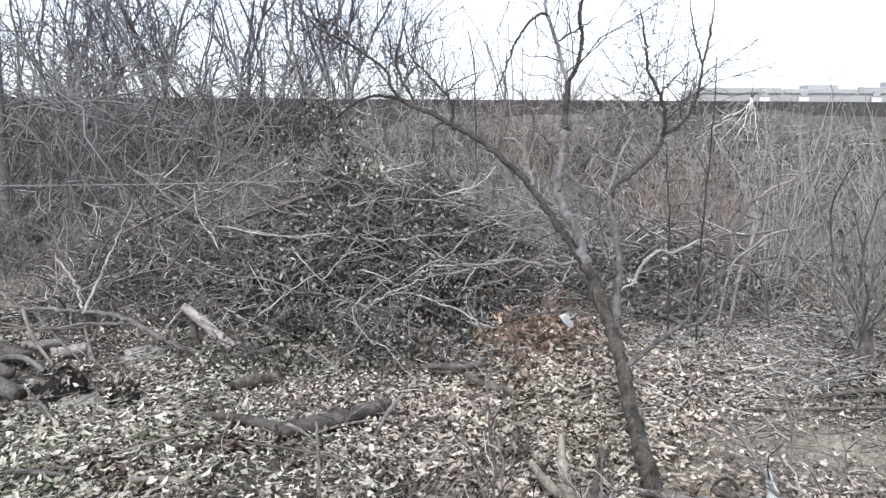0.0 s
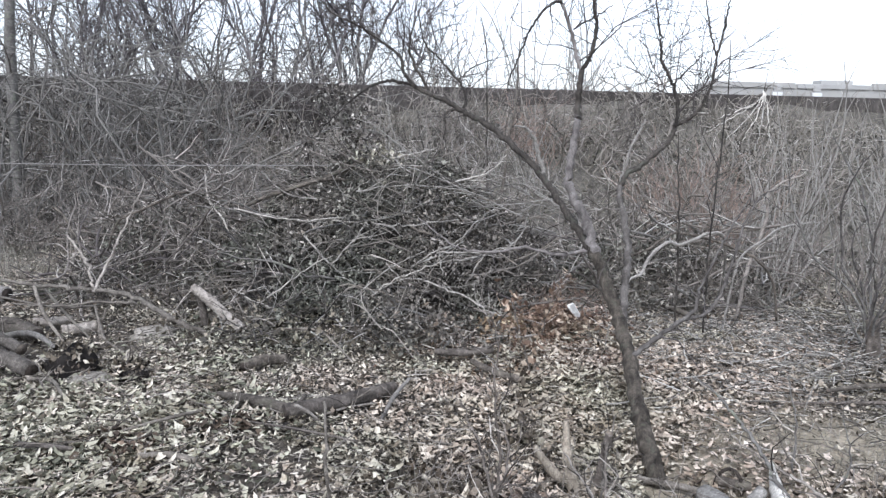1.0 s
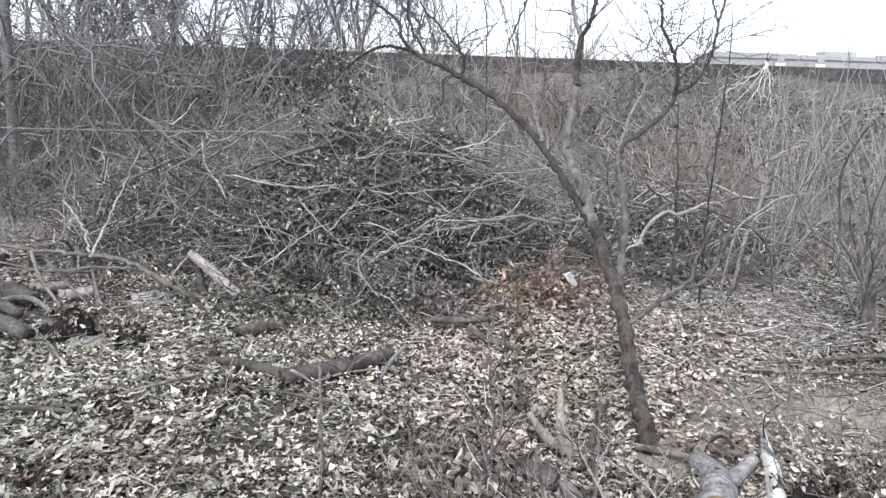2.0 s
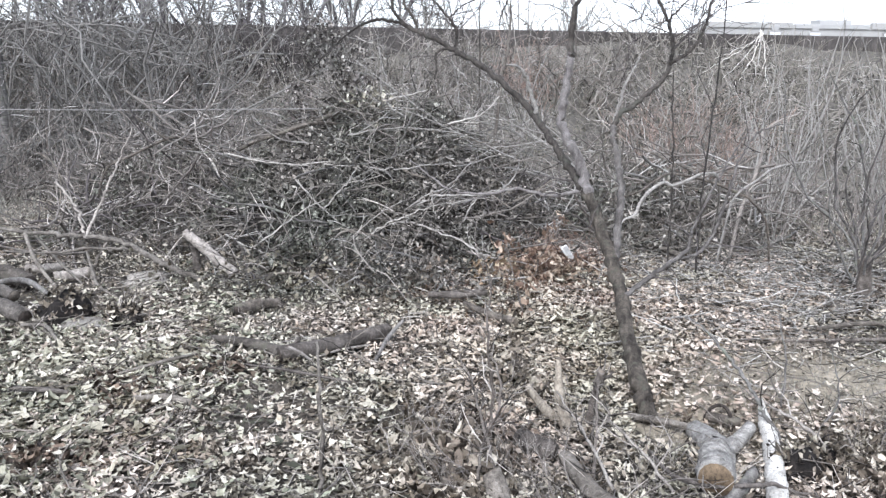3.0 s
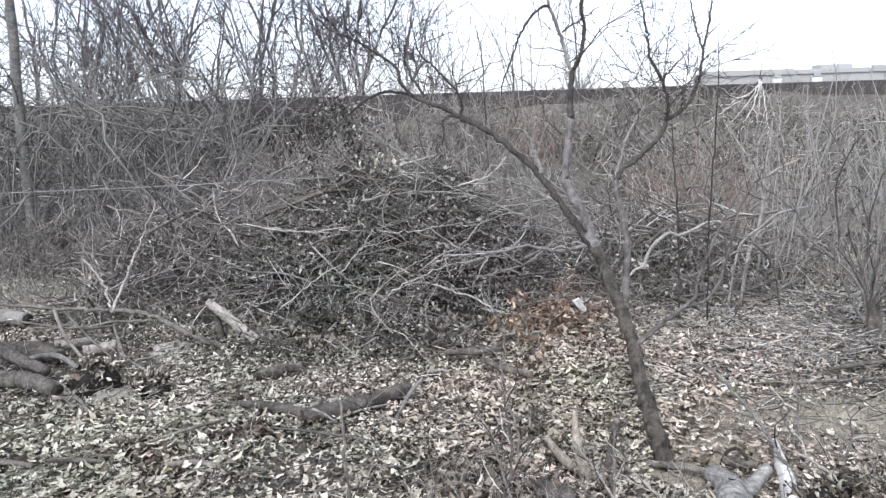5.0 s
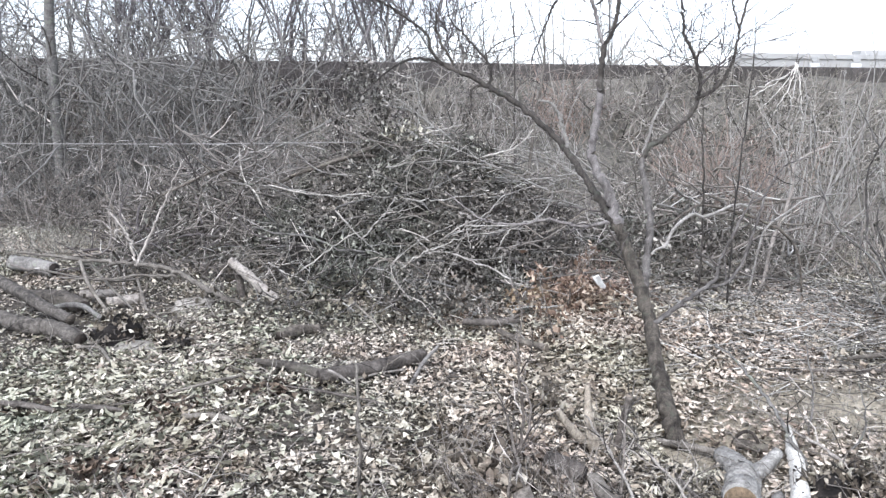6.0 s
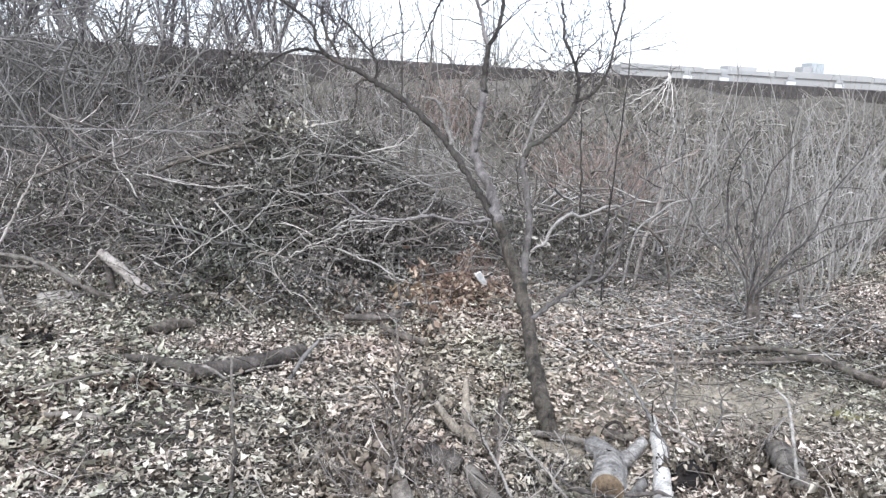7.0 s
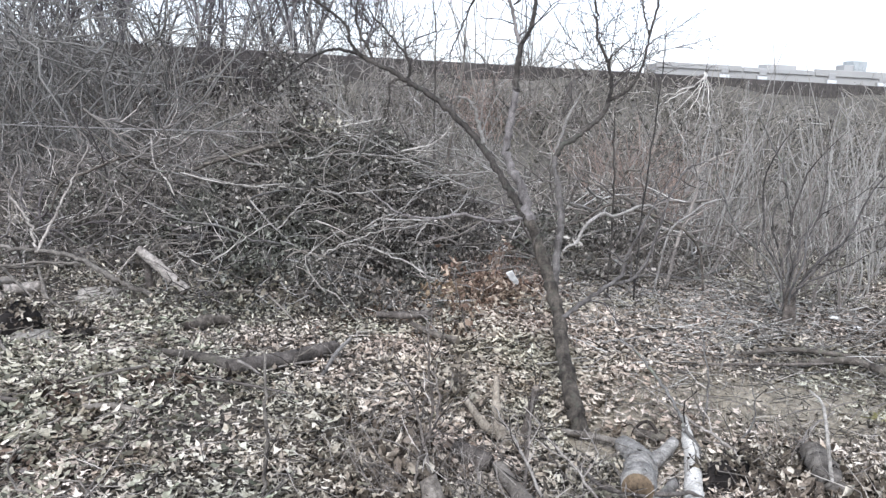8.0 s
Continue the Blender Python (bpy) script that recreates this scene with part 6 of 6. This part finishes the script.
        tagged(part("twig_spray", t, (M_THICKET_BROWN, M_SCRUB, M_STICK)[k % 3], b), kind="stuff")
    high = np.array((-0.72, 7.0, 1.2)) - base + rng.normal(0, 1, (130, 3)) * (0.13, 0.1, 0.06)
    part("crest_foliage", leaf_mesh("crest_foliage", rng, high, 0.046, 0.9), M_LEAF, pile, "clump of pale withered leaves")["kind"] = "stuff"
    m = 26000
    a, d = rng.uniform(0, 2 * math.pi, m), np.sqrt(rng.uniform(0, 1, m))
    sx, sy = -0.6 + 1.9 * d * np.cos(a), 7.4 + 1.9 * d * np.sin(a)
    sz = pile_top(sx, sy) * rng.uniform(0.9, 1.1, m) + 0.04
    clump = noise_pick(sx * 2.6 + 1, sy * 2.6, sz * 4) + rng.normal(0, 0.3, m) > 0.55
    tagged(part("clinging_foliage", leaf_mesh("clinging_foliage", rng, np.stack([sx, sy, sz], -1)[clump] - base, 0.045, 0.8), M_LEAF_GREY, pile, "grey withered leaf clusters on twigs"), kind="stuff")
    lv = part("withered_foliage", leaf_mesh("withered_foliage", rng, np.stack([x, y, z], -1)[pick] - base, 0.046, 0.9), M_LEAF_GREY, pile, "grey-brown withered leaves clinging to the branches")
    tagged(lv, kind="stuff")


def noise_pick(x, y, z):
    return np.sin(3.1 * x + 1.3 * np.sin(2.2 * y)) + np.sin(2.7 * y + 1.7 * np.sin(1.9 * z + x)) + np.sin(3.3 * z + x * 1.1)


brush_pile()
brush_heap(301, 1.85, 7.1, 1.2, 0.9, 0.8, 150, 5200, "low grey tangle of cut branches behind the young tree", (M_THICKET_BROWN, M_STICK, M_THICKET, M_LOG_TAN))
brush_heap(303, -2.45, 7.35, 1.15, 0.75, 0.95, 150, 4200, "brown heap of cut brushwood against the thicket", (M_THICKET_BROWN, M_STICK, M_TWIG_DARK, M_LOG_TAN))
brush_heap(302, -2.5, 6.35, 1.0, 0.6, 0.3, 60, 1500, "low brown tangle of cut branches beside the thicket", (M_THICKET_BROWN, M_LOG, M_STICK, M_TWIG_DARK))

# ---- loose finds ----


def lump(name, where, size, material, label, category, seed, flat=1.0):
    rng = np.random.default_rng(seed)
    bm = bmesh.new()
    bmesh.ops.create_icosphere(bm, subdivisions=3, radius=1)
    for v in bm.verts:
        f = 1 + 0.35 * noise.noise(v.co * 1.6 + Vector((seed, 0, 0))) + 0.15 * noise.noise(v.co * 4.1 + Vector((0, seed, 0)))
        v.co = Vector((v.co.x * size[0], v.co.y * size[1], v.co.z * size[2])) * f
    ob = new(name, bpy.data.meshes.new(name))
    bm.to_mesh(ob.data), bm.free()
    ob.data.shade_smooth()
    ob.data.materials.append(material)
    ob.matrix_world = pose(*where, 0, 0, rng.uniform(0, 360))
    return tagged(ob, label, category) if label else ob


def leafy_clump(where, size, label, seed):
    """A dark earthy root clump bristling with roots and leaves, its core blackened for shade."""
    rng = np.random.default_rng(seed)
    ob = thing("root_clump", where, label, "root clump")
    core = lump("core", (0, 0, 0), tuple(0.88 * v for v in size), M_HOLLOW_SHADE, "", "", seed)
    core.parent = ob
    t = Tubes()
    way = rng.normal(0, 1, (170, 3))
    way[:, 2] = np.abs(way[:, 2])
    way /= np.linalg.norm(way, axis=1)[:, None]
    at = way * np.array(size)
    for k in range(45):
        t.add(wander(rng, at[k] * 0.7, way[k] + rng.normal(0, 0.6, 3), rng.uniform(0.05, 0.16), 5, 0.35), [0.005, 0.002], 4, False)
    tagged(part("root_fringe", t, M_STICK, ob), kind="stuff")
    tagged(part("foliage", leaf_mesh("foliage", rng, at[:120] * rng.uniform(0.9, 1.1, (120, 1)), 0.045, 1.0), M_LEAF_BROWN, ob), kind="stuff")
    crown = at[at[:, 2] > 0.45 * size[2]]
    crown = crown[::2] + (0, 0.01, 0.012)
    tagged(part("leaf_cap", leaf_mesh("leaf_cap", rng, crown, 0.046, 0.7), M_LEAF_BROWN, ob, "pale dead leaves caught on top"), kind="stuff")


leafy_clump((-2.22, 4.38, 0.03), (0.18, 0.14, 0.17), "dark earthy root clump stuck with withered leaves", 3)
# no root clump here: a dark lump added for the shade in a hollow
leafy_clump((1.545, 2.93, -0.07), (0.17, 0.09, 0.11), "added near-black lump standing for the shade of a leafy hollow by the birch log", 6)
leafy_clump((-1.87, 4.36, 0.03), (0.13, 0.09, 0.085), "small dark earth clump stuck with withered leaves", 4)
lump("flat_stone", (-2.05, 5.22, 0.03), (0.2, 0.15, 0.035), M_STONE, "flat grey stone half covered by leaves", "stone", 5)
lump("flat_stone", (-2.07, 4.3, 0.02), (0.16, 0.1, 0.035), M_STONE, "flat pale stone beside a root clump", "stone", 6)
bm = bmesh.new()
box(bm, -0.028, 0.028, -0.012, 0.012, -0.07, 0.07, 0.006)
bmesh.ops.subdivide_edges(bm, edges=bm.edges[:], cuts=2, use_grid_fill=True)
for v in bm.verts:
    v.co += 0.014 * noise.noise_vector(v.co * 26)
chip = new("wood_chip", bpy.data.meshes.new("wood_chip"))
bm.to_mesh(chip.data), bm.free()
chip.data.materials.append(M_WHITE)
chip.matrix_world = pose(0.945, 5.78, 0.13, 20, -38, 5) @ Matrix.Diagonal((0.85, 1.1, 1.05, 1))
tagged(chip, "white bleached wood chip standing in rusty leaves", "wood chip")
lump("litter_scrap", (3.258, 5.22, 0.06), (0.045, 0.028, 0.018), M_WHITE, "white scrap of litter on the leaves", "litter", 8)
lump("litter_scrap", (3.323, 5.01, 0.05), (0.03, 0.02, 0.012), M_WHITE, "small white scrap of litter on the leaves", "litter", 9)
lump("moss_patch", (2.56, 3.5, -0.01), (0.16, 0.1, 0.035), M_MOSS, "yellow-green moss patch on the ground", "moss", 10)
lump("moss_patch", (1.4, 3.52, -0.11), (0.12, 0.06, 0.025), M_MOSS, "yellow-green moss patch behind the sawn log", "moss", 11)

# ---- twigs on the ground ----
rng = np.random.default_rng(41)
TW = []
for k in range(10):
    t = Tubes()
    ln = rng.uniform(0.3, 0.9)
    line = wander(rng, (-ln / 2, 0, 0.01), (1, 0, 0), ln, 8, 0.3)
    line[:, 2] = 0.012 + 0.25 * np.abs(line[:, 2] - 0.01)
    r = rng.uniform(0.002, 0.0048)
    t.add(line, [r, r * 0.5], 5)
    twiggy(rng, t, line, r * 0.6, 0.16, 0.25, 1, 3, 0.8, 0.2, 0.0, 0.2)
    me = t.mesh("twig")
    me.materials.append(M_LOG_TAN if k % 3 else M_STICK)
    TW.append(me)
for k in range(290):
    y = 2.0 + 5.2 * rng.uniform() ** 1.3
    x = rng.uniform(-0.62, 0.66) * (y + 0.6)
    ob = new("twig", TW[k % 10])
    ob.matrix_world = pose(x, y, float(ground_h(x, y)) + 0.02, rng.normal(0, 5), rng.normal(0, 5), rng.uniform(0, 360))
    tagged(ob, "thin grey-brown dead twig lying on the leaf litter", "twig", "twigs on the ground")

# ---- leaves, grass ----


def bare(x, y):
    """1 in the middle of the worn soil by the young tree, 0 away from it."""
    return np.exp(-(((x - 1.95 - 0.3 * (y - 3.7)) / 0.92) ** 2 + ((y - 3.7 - 0.1 * np.sin(5 * x)) / 0.48) ** 2) ** 1.8)


def litter():
    rng = np.random.default_rng(51)
    n = 150000
    y = 1.6 + 6.6 * rng.uniform(0, 1, n) ** 0.8
    x = rng.uniform(-0.66, 0.72, n) * (y + 0.9) + rng.normal(0, 0.12, n) * rng.uniform(0, 2.5, n)
    y = y - np.clip((2.5 - y) / 0.8, 0, 1) * np.abs(rng.normal(0, 0.3, n))
    scuffed = np.clip(noise_pick(x * 1.3 + 2, y * 1.5, 0 * x) - 1.75, 0, 1)
    on = (rng.uniform(0, 1, n) > np.maximum(0.93 * bare(x, y), 0.75 * scuffed)) & (pile_top(x, y) < 0.3) & (np.hypot((x - 1.55) / 1.5, y - 2.92) > 0.12) & (np.hypot((x - 1.01) / 0.12, (y - 3.33) / 0.17) > 1) & ((np.hypot(x + 0.02, (y - 2.95) / 1.3) > 0.3) | (rng.uniform(0, 1, n) < 0.9)) & (np.hypot((x + 2.05) / 1.4, y - 5.22) > 0.14) & (np.hypot((x + 2.07) / 1.3, y - 4.3) > 0.1) & (np.hypot((x + 1.87) / 1.3, y - 4.27) > 0.11) & ((np.hypot((x + 2.95) / 0.95, (y - 4.95) / 0.75) > 1) | (rng.uniform(0, 1, n) < 0.3))
    x, y = x[on], y[on]
    z = ground_h(x, y) + 0.003 + 0.045 * rng.uniform(0, 1, len(x)) ** 1.3
    ob = new("leaf_litter", leaf_mesh("leaf_litter", rng, np.stack([x, y, z], -1), 0.044, 0.33, SMALL_LEAVES))
    ob.data.materials.append(M_LEAF)
    tagged(ob, "pale tan and brown dead leaves covering the ground", "leaf litter", kind="stuff")
    n = 5500
    x, y = rng.normal(0.7, 0.5, n), rng.normal(3.95, 0.5, n)
    on = (rng.uniform(0, 1, n) > 0.9 * bare(x, y)) & (np.hypot((x - 1.01) / 0.12, (y - 3.33) / 0.17) > 1)
    x, y = x[on], y[on]
    z = ground_h(x, y) + 0.03 + 0.03 * rng.uniform(0, 1, len(x))
    ob = new("pale_litter", leaf_mesh("pale_litter", rng, np.stack([x, y, z], -1), 0.045, 0.3))
    ob.data.materials.append(M_LEAF_PALE)
    tagged(ob, "pale pinkish-tan dry dead leaves round the young tree", "leaf litter", kind="stuff")
    n = 3600
    x, y = rng.normal(1.75, 0.6, n), rng.normal(5.2, 0.45, n)
    z = ground_h(x, y) + 0.03 + 0.03 * rng.uniform(0, 1, n)
    ob = new("pale_litter", leaf_mesh("pale_litter", rng, np.stack([x, y, z], -1), 0.045, 0.4))
    ob.data.materials.append(M_LEAF_PALE)
    tagged(ob, "pale dry dead leaves behind the young tree", "leaf litter", kind="stuff")
    n = 1100
    spot = np.array(((-1.5, 3.35), (-1.08, 3.6), (-1.57, 2.72), (-2.13, 3.29), (0.0, 3.22)))[rng.integers(0, 5, n)]
    x, y = spot[:, 0] + rng.normal(0, 0.1, n), spot[:, 1] + rng.normal(0, 0.06, n)
    z = ground_h(x, y) + 0.03 + 0.03 * rng.uniform(0, 1, n)
    ob = new("dark_litter", leaf_mesh("dark_litter", rng, np.stack([x, y, z], -1), 0.05, 0.6))
    ob.data.materials.append(M_LEAF_DARK)
    tagged(ob, "dark damp reddish-brown rotten leaves in small patches", "leaf litter", kind="stuff")
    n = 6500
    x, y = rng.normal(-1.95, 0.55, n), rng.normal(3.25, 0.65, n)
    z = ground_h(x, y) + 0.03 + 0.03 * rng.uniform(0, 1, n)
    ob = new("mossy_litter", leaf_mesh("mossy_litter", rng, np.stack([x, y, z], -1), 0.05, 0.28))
    ob.data.materials.append(M_LEAF_GREENISH)
    tagged(ob, "greenish-grey dead leaves beside the log pile", "leaf litter", kind="stuff")
    n = 2600
    x, y = rng.normal(3.0, 0.6, n), rng.normal(4.75, 0.6, n)
    on = rng.uniform(0, 1, n) > bare(x, y)
    x, y = x[on], y[on]
    z = ground_h(x, y) + 0.025 + 0.035 * rng.uniform(0, 1, len(x))
    ob = new("damp_litter", leaf_mesh("damp_litter", rng, np.stack([x, y, z], -1), 0.05, 0.4))
    ob.data.materials.append(M_LEAF_BROWN)
    tagged(ob, "grey-brown dead leaves at the thicket edge", "leaf litter", kind="stuff")
    n = 58000
    x, y = rng.normal(0, 4.2, n), rng.normal(1.0, 4.2, n)
    near = (np.abs(x) < 0.62 * (y + 0.9)) & (y > 1.9) & (y < 7.8)
    on = ~near & (y < 9.6) & (x ** 2 + (y - 1) ** 2 < 90)
    x, y = x[on], y[on]
    z = ground_h(x, y) + 0.004 + 0.03 * rng.uniform(0, 1, len(x)) ** 2
    ob = new("outer_litter", leaf_mesh("outer_litter", rng, np.stack([x, y, z], -1), 0.06, 0.3, FLAT_LEAVES))
    ob.data.materials.append(M_LEAF)
    tagged(ob, "dead leaves strewn on the open woodland floor", "leaf litter", kind="stuff")
    n = 6000
    x, y = rng.uniform(-9, 11, n), rng.uniform(7.6, 14, n)
    z = np.maximum(ground_h(x, y), bank_h(x, y)) + 0.01
    ob = new("bank_leaves", leaf_mesh("bank_leaves", rng, np.stack([x, y, z], -1), 0.09, 0.5))
    ob.data.materials.append(M_LEAF_GREY)
    tagged(ob, "grey-brown dead leaves lying on the bank", "leaf litter", kind="stuff")
    n = 6500
    x, y = rng.normal(0.62, 0.42, n), rng.normal(5.45, 0.5, n)
    z = ground_h(x, y) + 0.015 + 0.11 * rng.uniform(0, 1, n) * np.exp(-((x - 0.75) ** 2 + (y - 5.8) ** 2) / 0.3)
    ob = new("rusty_leaves", leaf_mesh("rusty_leaves", rng, np.stack([x, y, z], -1), 0.05, 0.6))
    ob.data.materials.append(M_LEAF_RUST)
    tagged(ob, "drift of rust-brown dead leaves before the brush pile", "leaf litter", kind="stuff")
    n = 3000
    right = rng.uniform(0, 1, n) < 0.4
    x, y = np.where(right, rng.normal(1.86, 0.2, n), rng.normal(0.0, 0.22, n)), np.where(right, rng.normal(2.7, 0.2, n), rng.normal(2.8, 0.3, n))
    z = ground_h(x, y) + 0.02 + np.where(right, 0.06, 0.11) * rng.uniform(0, 1, n) * np.exp(-((x - np.where(right, 1.88, 0.1)) ** 2 + (y - np.where(right, 2.75, 2.95)) ** 2) / 0.06)
    ob = new("upturned_leaves", leaf_mesh("upturned_leaves", rng, np.stack([x, y, z], -1), 0.066, 0.9))
    ob.data.materials.append(M_LEAF_BROWN)
    tagged(ob, "mound of large curled grey-brown dead leaves", "leaf litter", kind="stuff")


def litter_twigs():
    """Broken bits of twig strewn among the leaves."""
    rng = np.random.default_rng(58)
    t = Tubes()
    for k in range(6000):
        y = 1.9 + 5.6 * rng.uniform() ** 0.9
        x = rng.uniform(-0.64, 0.7) * (y + 0.8)
        if k < 700:
            x, y = rng.normal(2.75, 0.7), rng.normal(4.7, 0.55)
        ln = 0.05 + 0.22 * rng.uniform() ** 2
        line = wander(rng, (x, y, float(ground_h(x, y)) + rng.uniform(0.025, 0.065)), (rng.normal(0, 1), rng.normal(0, 1), rng.normal(0, 0.12)), ln, 3, 0.18)
        r = rng.uniform(0.0014, 0.0036)
        t.add(line, [r, r * 0.6], 3, False)
    ob = new("twig_litter", t.mesh("twig_litter"))
    ob.data.materials.append(M_STICK)
    tagged(ob, "broken bits of grey and brown twig among the leaves", "twig litter", kind="stuff")
    t = Tubes()
    for k in range(2400):
        x, y = rng.normal(2.5, 0.7), rng.normal(5.3, 0.6)
        line = wander(rng, (x, y, float(ground_h(x, y)) + rng.uniform(0.03, 0.06)), (rng.normal(0, 1), rng.normal(0, 0.6), rng.normal(0, 0.06)), rng.uniform(0.08, 0.32), 3, 0.12)
        r = rng.uniform(0.002, 0.0052)
        t.add(line, [r, r * 0.6], 3, False)
    ob = new("pale_twig_litter", t.mesh("pale_twig_litter"))
    ob.data.materials.append(M_THICKET_PALE)
    tagged(ob, "pale bleached bits of twig thick among the leaves", "twig litter", kind="stuff")


def grass(name, label, seed, spots, material, length):
    rng = np.random.default_rng(seed)
    t = Tubes()
    for x, y in spots(rng):
        line = wander(rng, (x, y, land_h(x, y) - 0.01), (rng.normal(0, 0.5), rng.normal(0, 0.5), 1), length * rng.uniform(0.4, 1.2), 2, 0.2, -0.05)
        t.add(line, [0.0022, 0.0008], 3, False)
    ob = new(name, t.mesh(name))
    ob.data.materials.append(material)
    tagged(ob, label, "grass", kind="stuff")


def soil_spots(rng):
    for _ in range(2200):
        yield rng.normal(1.75, 0.5), rng.normal(3.6, 0.38)


def bank_spots(rng):
    for _ in range(6000):
        x = rng.uniform(-3, 11)
        yield x, rng.uniform(9.3, 14.3) + 0.08 * x


def edge_spots(rng):
    for k in range(900):
        if k < 500:
            yield rng.uniform(2.4, 4.2), rng.uniform(6.3, 8.0)
        else:
            yield rng.normal(-4.1, 0.35), rng.uniform(6.4, 7.6)


litter()
litter_twigs()
grass("short_grass", "sparse short dry grass on worn soil", 5, soil_spots, M_GRASS, 0.06)
grass("bank_grass", "rough dry olive-brown grass on the bank", 6, bank_spots, M_GRASS_BANK, 0.4)
grass("edge_grass", "tufts of dry tan grass at the thicket edge", 7, edge_spots, M_GRASS, 0.4)


def leafy_stalk(where, lean, seed, skin=M_LEAF_RUST, height=0.55, leaves=120):
    """A dead stalk with rusty leaves still hanging on it."""
    rng = np.random.default_rng(seed)
    ob = thing("dead_stalk", where, "dead sapling stalk with hanging rust-brown leaves", "sapling")
    t = Tubes()
    line = wander(rng, (0, 0, -0.03), (*lean, 1), height, 7, 0.12, 0.02)
    t.add(line, [0.006, 0.003], 5)
    part("stem", t, M_LOG, ob)
    t = Tubes()
    twiggy(rng, t, line, 0.003, 0.07, 0.18, 1, 3)
    tagged(part("twig_spray", t, M_STICK, ob), kind="stuff")
    k = rng.integers(0, len(line), leaves)
    at = line[k] + rng.normal(0, 0.048, (leaves, 3))
    at[:, 2] = np.maximum(at[:, 2], 0.02)
    tagged(part("foliage", leaf_mesh("foliage", rng, at, 0.05, 1.0), skin, ob), kind="stuff")


leafy_stalk((0.5, 4.5, 0), (-0.15, 0.2), 1)
leafy_stalk((0.42, 3.52, -0.05), (-0.02, 0.04), 2, M_LEAF_BROWN, 0.34, 170)
leafy_stalk((0.62, 5.35, 0), (0.1, 0.1), 3)
leafy_stalk((0.2, 5.3, 0), (0.8, 0.3), 4, M_LEAF_TAN, 0.24, 90)
leafy_stalk((0.42, 5.2, 0), (0.3, 0.2), 5, M_LEAF_TAN, 0.2, 60)
